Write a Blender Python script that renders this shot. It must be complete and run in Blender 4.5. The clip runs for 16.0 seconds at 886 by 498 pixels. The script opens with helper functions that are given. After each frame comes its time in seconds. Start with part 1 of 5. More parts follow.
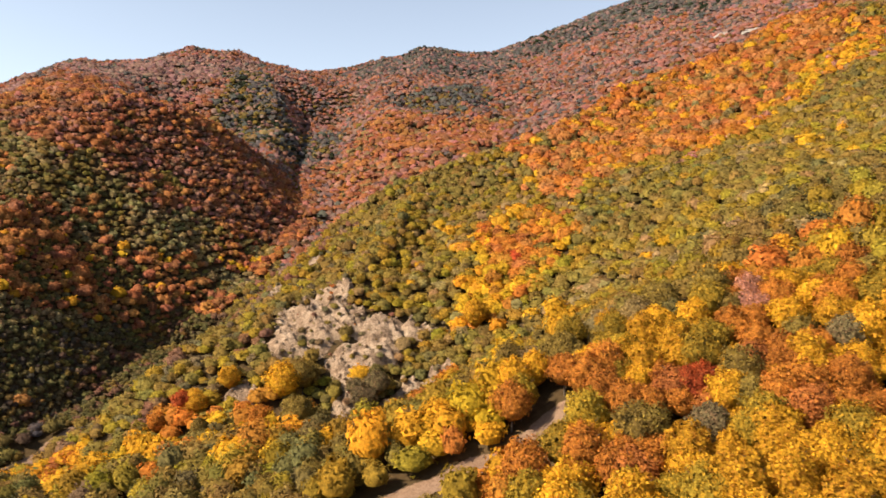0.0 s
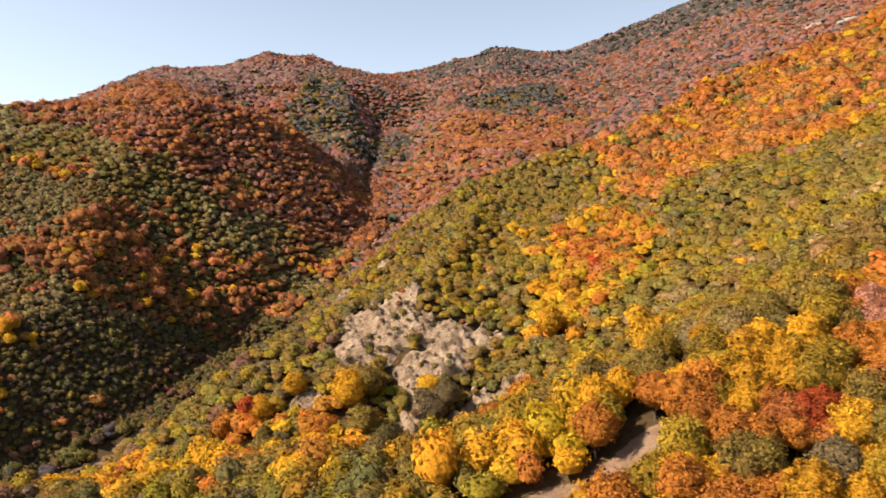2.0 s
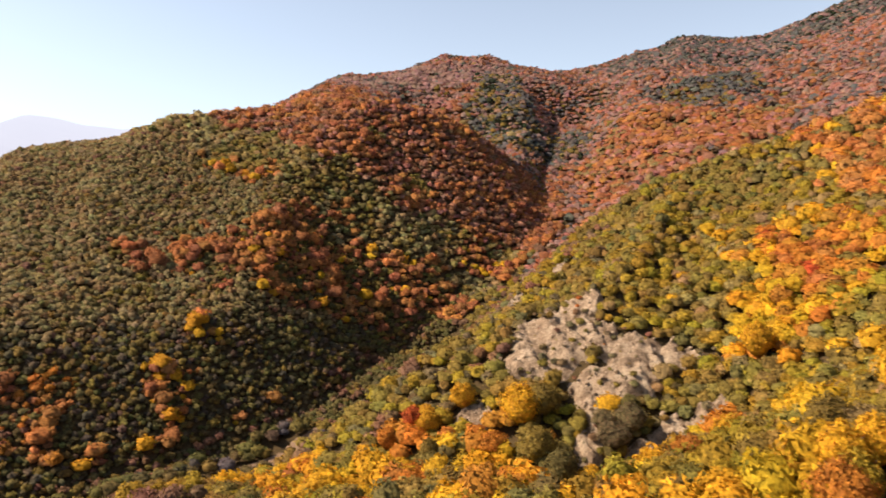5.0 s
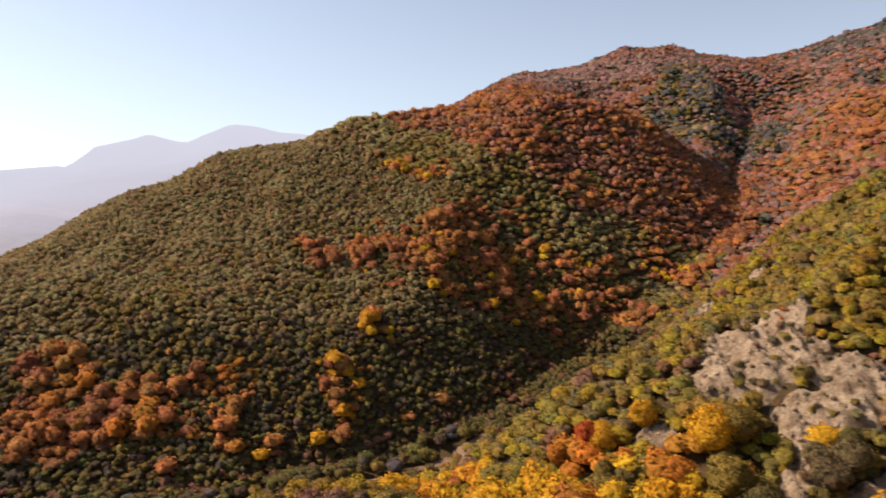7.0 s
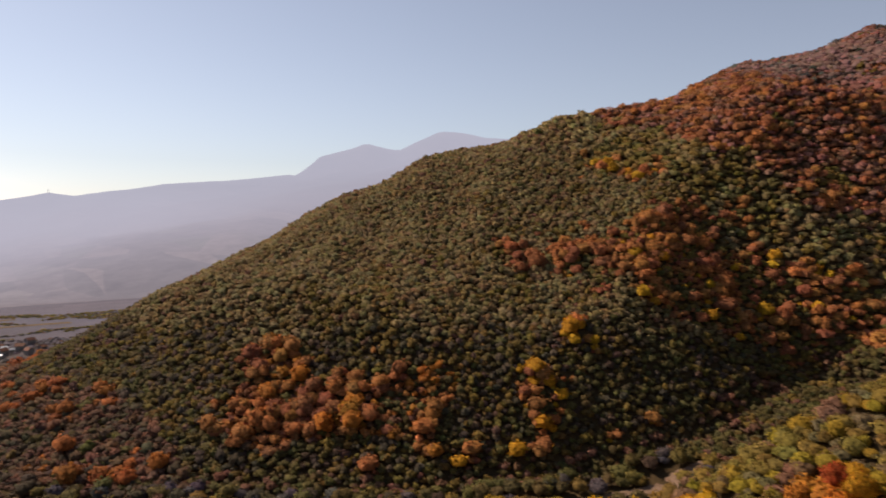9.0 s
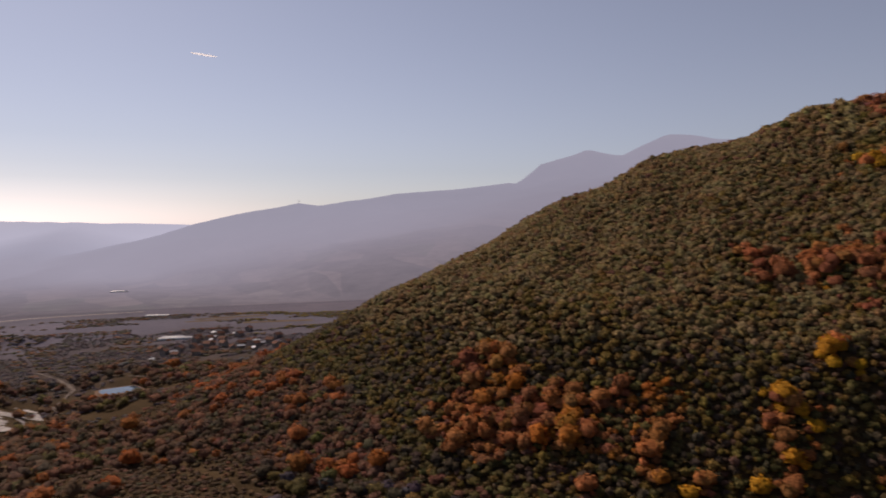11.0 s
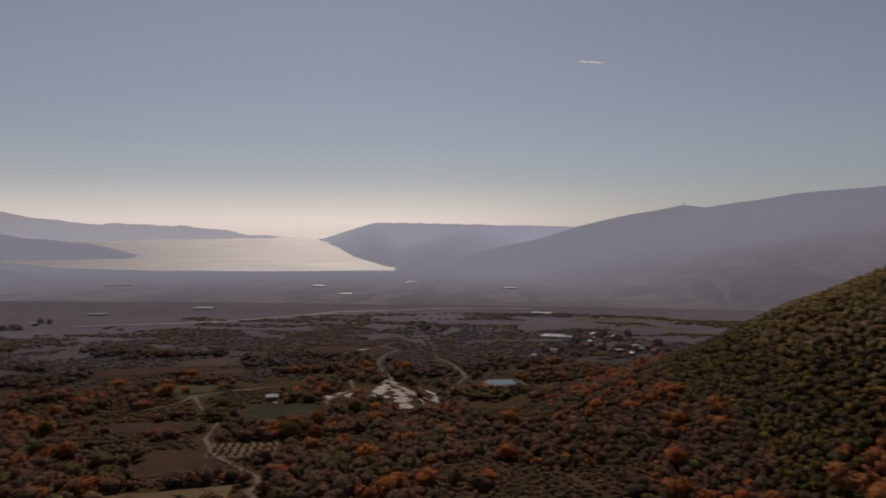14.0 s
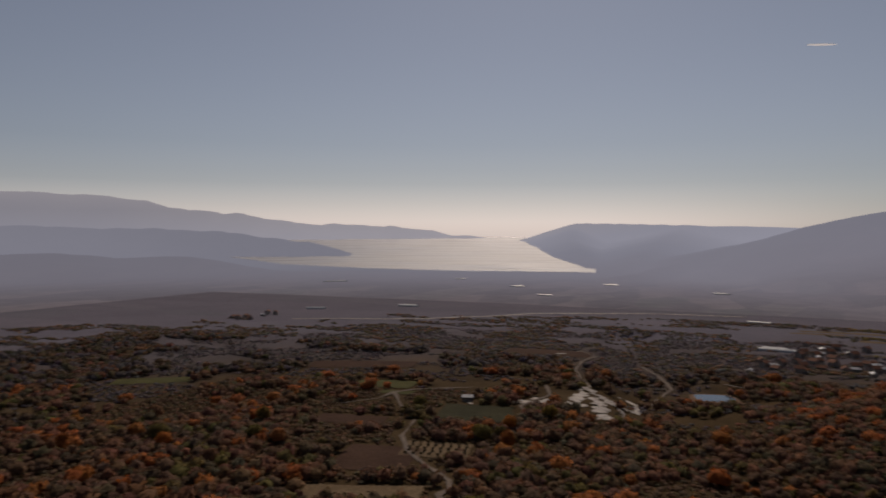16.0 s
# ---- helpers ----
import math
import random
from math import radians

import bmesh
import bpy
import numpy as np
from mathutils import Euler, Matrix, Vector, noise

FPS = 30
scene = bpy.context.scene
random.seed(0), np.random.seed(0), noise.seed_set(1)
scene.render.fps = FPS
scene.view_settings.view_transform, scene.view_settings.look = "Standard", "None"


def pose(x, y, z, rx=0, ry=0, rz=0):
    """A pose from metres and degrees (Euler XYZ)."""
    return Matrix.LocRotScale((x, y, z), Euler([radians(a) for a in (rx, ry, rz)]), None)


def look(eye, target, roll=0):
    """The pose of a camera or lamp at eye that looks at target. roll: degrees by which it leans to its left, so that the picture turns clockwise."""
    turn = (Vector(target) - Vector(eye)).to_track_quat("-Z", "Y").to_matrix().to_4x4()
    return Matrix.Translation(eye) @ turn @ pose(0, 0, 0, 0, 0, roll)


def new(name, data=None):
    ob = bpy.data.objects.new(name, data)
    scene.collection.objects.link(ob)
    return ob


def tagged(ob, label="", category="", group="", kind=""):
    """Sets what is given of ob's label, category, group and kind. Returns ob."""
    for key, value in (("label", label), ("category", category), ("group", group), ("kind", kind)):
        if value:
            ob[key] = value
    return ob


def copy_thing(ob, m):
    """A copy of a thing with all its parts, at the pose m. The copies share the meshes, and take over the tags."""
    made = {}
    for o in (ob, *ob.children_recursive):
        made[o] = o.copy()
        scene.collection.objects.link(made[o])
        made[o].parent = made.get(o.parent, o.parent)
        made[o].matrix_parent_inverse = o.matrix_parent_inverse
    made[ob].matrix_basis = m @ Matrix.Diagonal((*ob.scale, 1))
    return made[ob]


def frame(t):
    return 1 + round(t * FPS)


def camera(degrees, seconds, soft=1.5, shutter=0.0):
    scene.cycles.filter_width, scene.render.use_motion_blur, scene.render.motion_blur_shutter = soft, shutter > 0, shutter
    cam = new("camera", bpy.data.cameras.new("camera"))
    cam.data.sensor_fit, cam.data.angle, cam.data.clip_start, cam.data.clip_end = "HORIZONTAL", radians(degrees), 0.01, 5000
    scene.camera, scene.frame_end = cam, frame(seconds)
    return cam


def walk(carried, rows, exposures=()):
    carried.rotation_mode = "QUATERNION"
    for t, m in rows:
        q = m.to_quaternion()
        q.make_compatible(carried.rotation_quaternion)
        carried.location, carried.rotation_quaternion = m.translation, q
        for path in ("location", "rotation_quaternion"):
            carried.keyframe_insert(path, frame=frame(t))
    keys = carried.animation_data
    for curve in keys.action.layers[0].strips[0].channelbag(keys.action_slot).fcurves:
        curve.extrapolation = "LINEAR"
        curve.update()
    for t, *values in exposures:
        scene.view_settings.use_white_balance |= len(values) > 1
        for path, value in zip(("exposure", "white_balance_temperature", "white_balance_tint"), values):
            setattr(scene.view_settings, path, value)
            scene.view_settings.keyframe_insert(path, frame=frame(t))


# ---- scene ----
cam = camera(64.4, 16.0, soft=1.65, shutter=0.6)
METRES, EYE, TILT, LEAN, TURN = 110.0, 136.0, -3.4, -0.3, 0.0
ROWS = [
    (0.0, 0.0, 0.0, 0.0, 0.0, 0.0, -0.0),
    (0.5, -0.0015, 0.0303, 0.001, 1.28, 0.06, -0.05),
    (1.0, -0.0027, 0.0612, 0.0019, 2.69, 0.12, -0.11),
    (1.5, -0.005, 0.0915, 0.0027, 4.09, 0.16, -0.16),
    (2.0, -0.0075, 0.1229, 0.0038, 5.78, 0.2, -0.24),
    (2.5, -0.011, 0.154, 0.0046, 7.44, 0.21, -0.34),
    (3.0, -0.0153, 0.1853, 0.0055, 9.09, 0.23, -0.45),
    (3.5, -0.0205, 0.2169, 0.0074, 10.78, 0.23, -0.56),
    (4.0, -0.0283, 0.2502, 0.008, 13.67, 0.21, -0.65),
    (6.5, -0.0869, 0.4099, 0.0105, 30.11, -0.04, -1.45),
    (7.0, -0.1038, 0.4394, 0.0096, 33.97, -0.13, -1.62),
    (7.5, -0.1217, 0.4682, 0.0092, 37.94, -0.19, -1.77),
    (8.0, -0.1439, 0.4962, 0.0082, 42.23, -0.26, -1.94),
    (10.5, -0.2701, 0.5961, -0.0083, 63.28, -0.41, -2.65),
    (11.0, -0.2949, 0.6105, -0.0116, 68.2, -0.48, -2.75),
    (11.5, -0.3238, 0.6174, -0.0124, 73.09, -0.69, -2.96),
    (12.0, -0.3516, 0.6275, -0.0134, 78.27, -0.89, -3.11),
    (12.5, -0.3783, 0.6332, -0.0135, 83.26, -1.13, -3.28),
    (13.0, -0.4057, 0.6385, -0.0146, 88.33, -1.38, -3.35),
    (13.5, -0.4325, 0.6416, -0.0138, 93.38, -1.68, -3.38),
    (14.0, -0.4609, 0.6431, -0.0139, 98.67, -1.95, -3.41),
    (14.5, -0.4879, 0.643, -0.0136, 103.83, -2.26, -3.36),
    (15.0, -0.5121, 0.6432, -0.013, 106.93, -2.45, -3.38),
    (15.5, -0.5346, 0.637, -0.0131, 109.57, -2.58, -3.41),
    (16.0, -0.5626, 0.6301, -0.0134, 114.91, -2.86, -3.34),
]
EXPOSURES = [(0.0, 1.38, 6350, 10), (4.0, 1.36, 6350, 10), (6.5, 1.18, 6350, 12), (8.0, 0.74, 6300, 14), (10.5, 0.0, 6250, 20), (11.0, -0.15, 6250, 24), (11.5, -0.27, 6250, 34), (12.0, -0.49, 6300, 23), (12.5, -0.62, 6250, 19), (13.0, -0.76, 6250, 17), (16.0, -0.97, 6250, 17)]
walk(cam, [(t, pose(0, 0, EYE, TILT, LEAN, TURN) @ pose(METRES * x, METRES * y, METRES * z, 90 + pitch, roll, yaw)) for t, x, y, z, yaw, pitch, roll in ROWS], EXPOSURES)

# ---- light ----
SUN_AZ, SUN_EL = 107.0, 42.5          # degrees to the left of +y, degrees above the horizon
sun_from = Vector((-math.sin(radians(SUN_AZ)) * math.cos(radians(SUN_EL)), math.cos(radians(SUN_AZ)) * math.cos(radians(SUN_EL)), math.sin(radians(SUN_EL))))
world = bpy.data.worlds.new("sky")
scene.world = world
world.use_nodes = True
wn = world.node_tree.nodes
sky = wn.new("ShaderNodeTexSky")
sky.sky_type, sky.sun_disc = "NISHITA", False
sky.sun_elevation, sky.sun_rotation = radians(SUN_EL), radians(-SUN_AZ)
sky.altitude, sky.air_density, sky.dust_density, sky.ozone_density = 300, 1.0, 0.5, 1.2
pale = wn.new("ShaderNodeHueSaturation")          # thin high haze takes some of the blue
pale.inputs["Saturation"].default_value = 0.56
world.node_tree.links.new(sky.outputs[0], pale.inputs["Color"])
world.node_tree.links.new(pale.outputs[0], wn["Background"].inputs[0])
wn["Background"].inputs[1].default_value = 0.072
sun = new("sun", bpy.data.lights.new("sun", "SUN"))
sun.data.energy, sun.data.angle, sun.data.color = 4.1, radians(0.6), (1.0, 0.83, 0.62)
sun.matrix_world = look(sun_from * 900, (0, 0, 0))


# ---- materials ----
def material(name, rough=0.9, spec=0.2):
    m = bpy.data.materials.new(name)
    m.use_nodes = True
    nt = m.node_tree
    b = nt.nodes["Principled BSDF"]
    b.inputs["Roughness"].default_value = rough
    b.inputs["Specular IOR Level"].default_value = spec
    return m, nt, b


def ramp(nt, fac, stops):
    r = nt.nodes.new("ShaderNodeValToRGB")
    while len(r.color_ramp.elements) < len(stops):
        r.color_ramp.elements.new(0.5)
    for e, (p, c) in zip(r.color_ramp.elements, stops):
        e.position, e.color = p, (*c, 1)
    nt.links.new(fac, r.inputs[0])
    return r.outputs[0]


def noise_tex(nt, scale, detail=4, rough=0.6, coord="Object"):
    tc = nt.nodes.new("ShaderNodeTexCoord")
    n = nt.nodes.new("ShaderNodeTexNoise")
    n.inputs["Scale"].default_value, n.inputs["Detail"].default_value, n.inputs["Roughness"].default_value = scale, detail, rough
    nt.links.new(tc.outputs[coord], n.inputs["Vector"])
    return n.outputs["Fac"]


def mix(nt, fac, a, b, mode="MIX"):
    n = nt.nodes.new("ShaderNodeMix")
    n.data_type, n.blend_type = "RGBA", mode
    for s, v in ((n.inputs[0], fac), (n.inputs[6], a), (n.inputs[7], b)):
        if isinstance(v, bpy.types.NodeSocket):
            nt.links.new(v, s)
        elif isinstance(v, tuple):
            s.default_value = (*v, 1)
        else:
            s.default_value = v
    return n.outputs[2]


def bump(nt, b, height, strength, dist):
    n = nt.nodes.new("ShaderNodeBump")
    n.inputs["Strength"].default_value, n.inputs["Distance"].default_value = strength, dist
    nt.links.new(height, n.inputs["Height"])
    nt.links.new(n.outputs[0], b.inputs["Normal"])


def mottled(name, stops, scale, fine, rough=0.95, bump_d=0.3):
    """A surface of two scales of mottling."""
    m, nt, b = material(name, rough, 0.05 if rough >= 0.7 else 0.35)
    big = ramp(nt, noise_tex(nt, scale, 5), stops)
    small = noise_tex(nt, fine, 6, 0.7)
    shade = ramp(nt, small, [(0.3, (0.6, 0.6, 0.6)), (0.7, (1.25, 1.25, 1.25))])
    nt.links.new(mix(nt, 1.0, big, shade, "MULTIPLY"), b.inputs["Base Color"])
    bump(nt, b, small, 0.8, bump_d)
    return m


def leaf_material(name, attr=True, colour=(0.1, 0.1, 0.02)):
    """Leaves: the tree's own colour, some light coming through."""
    m, nt, b = material(name, 0.8, 0.07)
    if attr:
        a = nt.nodes.new("ShaderNodeAttribute")
        a.attribute_name = "leaf"
        base = a.outputs["Color"]
    else:
        base = nt.nodes.new("ShaderNodeRGB").outputs[0]
        base.default_value = (*colour, 1)
    oi = nt.nodes.new("ShaderNodeObjectInfo")
    base = mix(nt, 1.0, base, ramp(nt, oi.outputs["Random"], [(0.0, (0.8, 0.75, 0.8)), (1.0, (1.2, 1.2, 1.1))]), "MULTIPLY")
    sprays = noise_tex(nt, 0.95, 4, 0.7)          # sprays of leaves, lighter and darker, some turned to the light
    col = mix(nt, 1.0, base, ramp(nt, sprays, [(0.34, (0.62, 0.6, 0.6)), (0.5, (1.05, 1.05, 1.05)), (0.66, (1.6, 1.57, 1.45))]), "MULTIPLY")
    nt.links.new(col, b.inputs["Base Color"])
    bump(nt, b, sprays, 0.5, 0.8)
    tr = nt.nodes.new("ShaderNodeBsdfTranslucent")
    nt.links.new(col, tr.inputs[0])
    mx = nt.nodes.new("ShaderNodeMixShader")
    mx.inputs[0].default_value = 0.34
    out = nt.nodes["Material Output"]
    nt.links.new(b.outputs[0], mx.inputs[1])
    nt.links.new(tr.outputs[0], mx.inputs[2])
    nt.links.new(mx.outputs[0], out.inputs[0])
    return m


LEAF = leaf_material("leaves")
BARK = mottled("bark", [(0.3, (0.09, 0.07, 0.055)), (0.7, (0.17, 0.14, 0.11))], 0.8, 6.0, bump_d=0.05)


# ---- lie of the land ----
def lattice(ix, iy, seed):
    h = (ix * 374761393 + iy * 668265263 + seed * 974711) & 0x7FFFFFFF
    h = ((h ^ (h >> 13)) * 1274126177) & 0x7FFFFFFF
    return ((h ^ (h >> 16)) & 0xFFFF) / 65535.0


def wave(x, y, size, seed=0, octaves=3):
    """Smooth noise, about -1 to 1, with hills of that size."""
    total, amp, norm = 0.0, 1.0, 0.0
    for o in range(octaves):
        u, v = x / size, y / size
        iu, iv = np.floor(u).astype(np.int64), np.floor(v).astype(np.int64)
        fu, fv = u - iu, v - iv
        fu, fv = fu * fu * (3 - 2 * fu), fv * fv * (3 - 2 * fv)
        a, b = lattice(iu, iv, seed + o), lattice(iu + 1, iv, seed + o)
        c, d = lattice(iu, iv + 1, seed + o), lattice(iu + 1, iv + 1, seed + o)
        total = total + amp * ((a * (1 - fu) + b * fu) * (1 - fv) + (c * (1 - fu) + d * fu) * fv - 0.5) * 2
        norm += amp
        size, amp = size / 2.1, amp * 0.5
    return total / norm


def along(x, y, line):
    """Distance from a polyline of (x, y, z), and the height of its nearest place; side is +1 on its left."""
    best, high, side = np.full(np.shape(x), 1e9), np.zeros(np.shape(x)), np.ones(np.shape(x))
    for (x0, y0, z0), (x1, y1, z1) in zip(line, line[1:]):
        dx, dy = x1 - x0, y1 - y0
        s = np.clip(((x - x0) * dx + (y - y0) * dy) / (dx * dx + dy * dy), 0, 1)
        d = np.hypot(x - x0 - s * dx, y - y0 - s * dy)
        near = d < best
        best = np.where(near, d, best)
        high = np.where(near, z0 + s * (z1 - z0), high)
        side = np.where(near, np.sign(dx * (y - y0) - dy * (x - x0)), side)
    return best, high, side


def ridge(x, y, line, steep, deep, far, brow=8.0):
    """A ridge with that crest; the flanks begin steep, lose `deep` metres in about `far`, and run out at their foot slope."""
    top = None
    for ends in zip(line, line[1:]):
        d, h, _ = along(x, y, ends)
        d = np.sqrt(d * d + brow * brow) - brow
        z = h - steep * d - deep * (1 - np.exp(-d / far))
        top = z if top is None else np.maximum(top, z)
    return top


def scarp(x, y, line, steep, deep, far):
    """A long slope that falls towards -y from a crest that runs along x, and steeply away behind it."""
    xs, ys, zs = (np.array(v, float) for v in zip(*line))
    d = np.interp(x, xs, ys) - y
    front = np.sqrt(np.maximum(d, 0) ** 2 + 25) - 5
    return np.interp(x, xs, zs) - steep * front - deep * (1 - np.exp(-front / far)) - 0.55 * np.maximum(-d, 0)


def soft_max(a, b, k):
    m = np.clip(0.5 + 0.5 * (a - b) / k, 0, 1)
    return b + (a - b) * m + k * m * (1 - m)


LEFT_HILL = [(-610, 120, 4), (-540, 128, 15), (-470, 156, 40), (-465, 205, 73), (-438, 272, 108), (-412, 330, 138), (-400, 390, 174)]
HILLTOP = [(-400, 390, 174), (-350, 460, 199), (-285, 531, 217), (-215, 570, 219), (-150, 575, 186)]
LEFT_BACK = [(-300, 580, 228), (-330, 640, 246), (-380, 800, 276), (-365, 1037, 349)]
RIGHT_SPUR = [(-200, 400, -20), (-140, 425, 45), (-100, 432, 95), (-72, 435, 122), (-40, 443, 143), (0, 446, 160), (62, 448, 180), (128, 500, 217), (250, 530, 270), (420, 560, 320), (900, 620, 420)]
NOSE = [(-72, 435, 122), (-95, 395, 100), (-116, 340, 72), (-136, 296, 48), (-152, 262, 36)]
RIGHT_NEAR = [(420, 380, 235), (250, 310, 170), (120, 190, 116), (73, 130, 98), (46, 85, 90), (25, 60, 80)]
BUTTRESS = [(-15, 400, 140), (-34, 305, 104), (-60, 286, 76)]
KNOLL = [(-20, 222, 66), (-64, 238, 66), (-100, 228, 50)]
FAR_LEFT = [(-1100, 850, 30), (-900, 890, 110), (-700, 925, 218), (-580, 935, 288), (-482, 990, 336), (-365, 1037, 349), (-306, 1057, 357), (-253, 1121, 352), (-194, 1286, 373)]
FAR_RIGHT = [(-900, 1250, 100), (-400, 1280, 340), (-194, 1286, 373), (-110, 1292, 408), (-36, 1299, 413), (87, 1297, 416), (217, 1282, 460), (322, 1260, 498), (700, 1180, 610), (1400, 1250, 600)]
FAR_SPUR = [(-36, 1299, 413), (-40, 1050, 330), (-70, 850, 245), (-90, 720, 180)]
RIVER = [(-150, 900, 235), (-130, 740, 180), (-100, 560, 118), (-125, 450, 82), (-142, 380, 54), (-152, 310, 42), (-168, 262, 34), (-205, 195, 32), (-290, 105, 31), (-400, 45, 27), (-520, 5, 20), (-800, -60, 12)]


GULLY = [(2, 310, 104), (-8, 262, 76), (-14, 236, 62), (-45, 214, 50), (-105, 210, 42), (-175, 236, 33)]


def carve(x, y, z, line, width, side, k):
    """Cut a stream's bed into the ground."""
    for ends in zip(line, line[1:]):
        d, h, _ = along(x, y, ends)
        z = -soft_max(-z, -(h + 0.04 * np.minimum(d, width) + side * np.maximum(d - width, 0)), k)
    return z


def land(x, y):
    """The height of the ground."""
    x, y = np.asarray(x, float), np.asarray(y, float)
    r = np.hypot(x + 50, y - 60)
    z = 16 + 48 * np.exp(-np.maximum(r - 60, 0) / 300.0) - 16 * np.clip((r - 700) / 1200, 0, 1)
    z = z + wave(x, y, 150, 3) * 2.5 * np.clip(1.6 - r / 900, 0.12, 1)
    rough = wave(x, y, 90, 5, 4)
    for line, steep, deep, far, brow, k in (
            (FAR_LEFT, 0.40, 30, 200, 20, 40), (FAR_SPUR, 0.45, 10, 60, 15, 30), (LEFT_BACK, 0.62, 5, 60, 30, 25),
            (LEFT_HILL, 0.36, 2, 60, 30, 12), (HILLTOP, 0.66, 1, 60, 34, 18), (NOSE, 0.55, 6, 20, 6, 6), (RIGHT_NEAR, 0.28, 6, 30, 10, 10), (BUTTRESS, 0.55, 6, 12, 3, 6), (KNOLL, 0.4, 6, 15, 5, 6)):
        top = ridge(x, y, line, steep, deep, far, brow)
        if line is LEFT_HILL:          # its end falls away to the plain
            top = -soft_max(-top, -(101 + 0.255 * (x + 460) + 0.42 * (y - 249) + 0.25 * np.maximum(y - 270, 0)), 6)
        z = soft_max(z, top, k)
    z = soft_max(z, scarp(x, y, FAR_RIGHT, 0.30, 30, 150), 30)
    z = soft_max(z, scarp(x, y, RIGHT_SPUR, 0.15, 42, 70), 8)
    z = z + 17 * np.exp(-((x - 72) / 52) ** 2 - ((y - 268) / 74) ** 2) + 7 * np.exp(-((x - 58) / 34) ** 2 - ((y - 162) / 42) ** 2) + 11 * np.exp(-((x - 25) / 20) ** 2 - ((y - 222) / 34) ** 2)          # the shoulder of the sunlit slope
    folds = 1 - 2 * np.abs(wave(x + 0.3 * y, y, 170, 7, 3))          # ribs and gullies of the far mountain
    z = z + 16 * folds * np.clip((y - 700) / 120, 0, 1) * np.clip((335 - z) / 80, 0, 1) * np.clip((x + 400) / 100, 0, 1)
    ribs = 1 - 2 * np.abs(wave(x + 0.7 * y, 0.35 * (y - 0.5 * x), 62, 9, 2))     # shallow gullies that run down the left hill
    z = z + 3.6 * ribs * np.clip((z - 60) / 40, 0, 1) * np.clip((-150 - x) / 60, 0, 1) * np.clip((540 - y) / 60, 0, 1)
    high = np.clip((z - 40) / 60, 0, 1)
    z = z + rough * 3.6 * high * np.clip((r - 60) / 200, 0.4, 3.5)
    z = carve(x, y, z, GULLY, 4, 0.6, 3)
    z = carve(x, y, z, RIVER, 20, np.interp(y, [150, 280], [0.45, 1.0]), 5)
    level = np.clip(1 - (np.hypot(x + 520, y - 41) - 17) / 16, 0, 1)          # the pond's terrace
    level = level * level * (3 - 2 * level)
    return z + (25.0 - z) * level


def sheet(name, xs, ys, height):
    """A sheet of ground over a grid of lines."""
    gx, gy = np.meshgrid(xs, ys)
    gz = height(gx, gy)
    nx, ny = len(xs), len(ys)
    me = bpy.data.meshes.new(name)
    i = np.arange(nx * ny).reshape(ny, nx)
    quads = np.stack([i[:-1, :-1], i[:-1, 1:], i[1:, 1:], i[1:, :-1]], -1).reshape(-1, 4)
    fill_mesh(me, np.stack([gx, gy, gz], -1).reshape(-1, 3), quads)
    return new(name, me)


def fill_mesh(me, verts, faces, colours=None, smooth=True, normals=None):
    k = faces.shape[1]
    me.vertices.add(len(verts))
    me.vertices.foreach_set("co", np.ascontiguousarray(verts, np.float32).ravel())
    me.loops.add(faces.size)
    me.loops.foreach_set("vertex_index", np.ascontiguousarray(faces, np.int32).ravel())
    me.polygons.add(len(faces))
    me.polygons.foreach_set("loop_start", np.arange(0, faces.size, k, dtype=np.int32))
    if smooth:
        me.polygons.foreach_set("use_smooth", np.ones(len(faces), bool))
    if colours is not None:
        at = me.color_attributes.new("leaf", "FLOAT_COLOR", "POINT")
        at.data.foreach_set("color", np.ascontiguousarray(np.c_[colours, np.ones(len(colours))], np.float32).ravel())
    me.update(calc_edges=True)
    if normals is not None:
        me.attributes.new("custom_normal", "FLOAT_VECTOR", "POINT").data.foreach_set("vector", np.ascontiguousarray(normals, np.float32).ravel())
        me.update()


def lines(*stretches):
    """Grid lines: (from, to, step) after one another."""
    return np.concatenate([np.arange(a, b, s) for a, b, s in stretches])


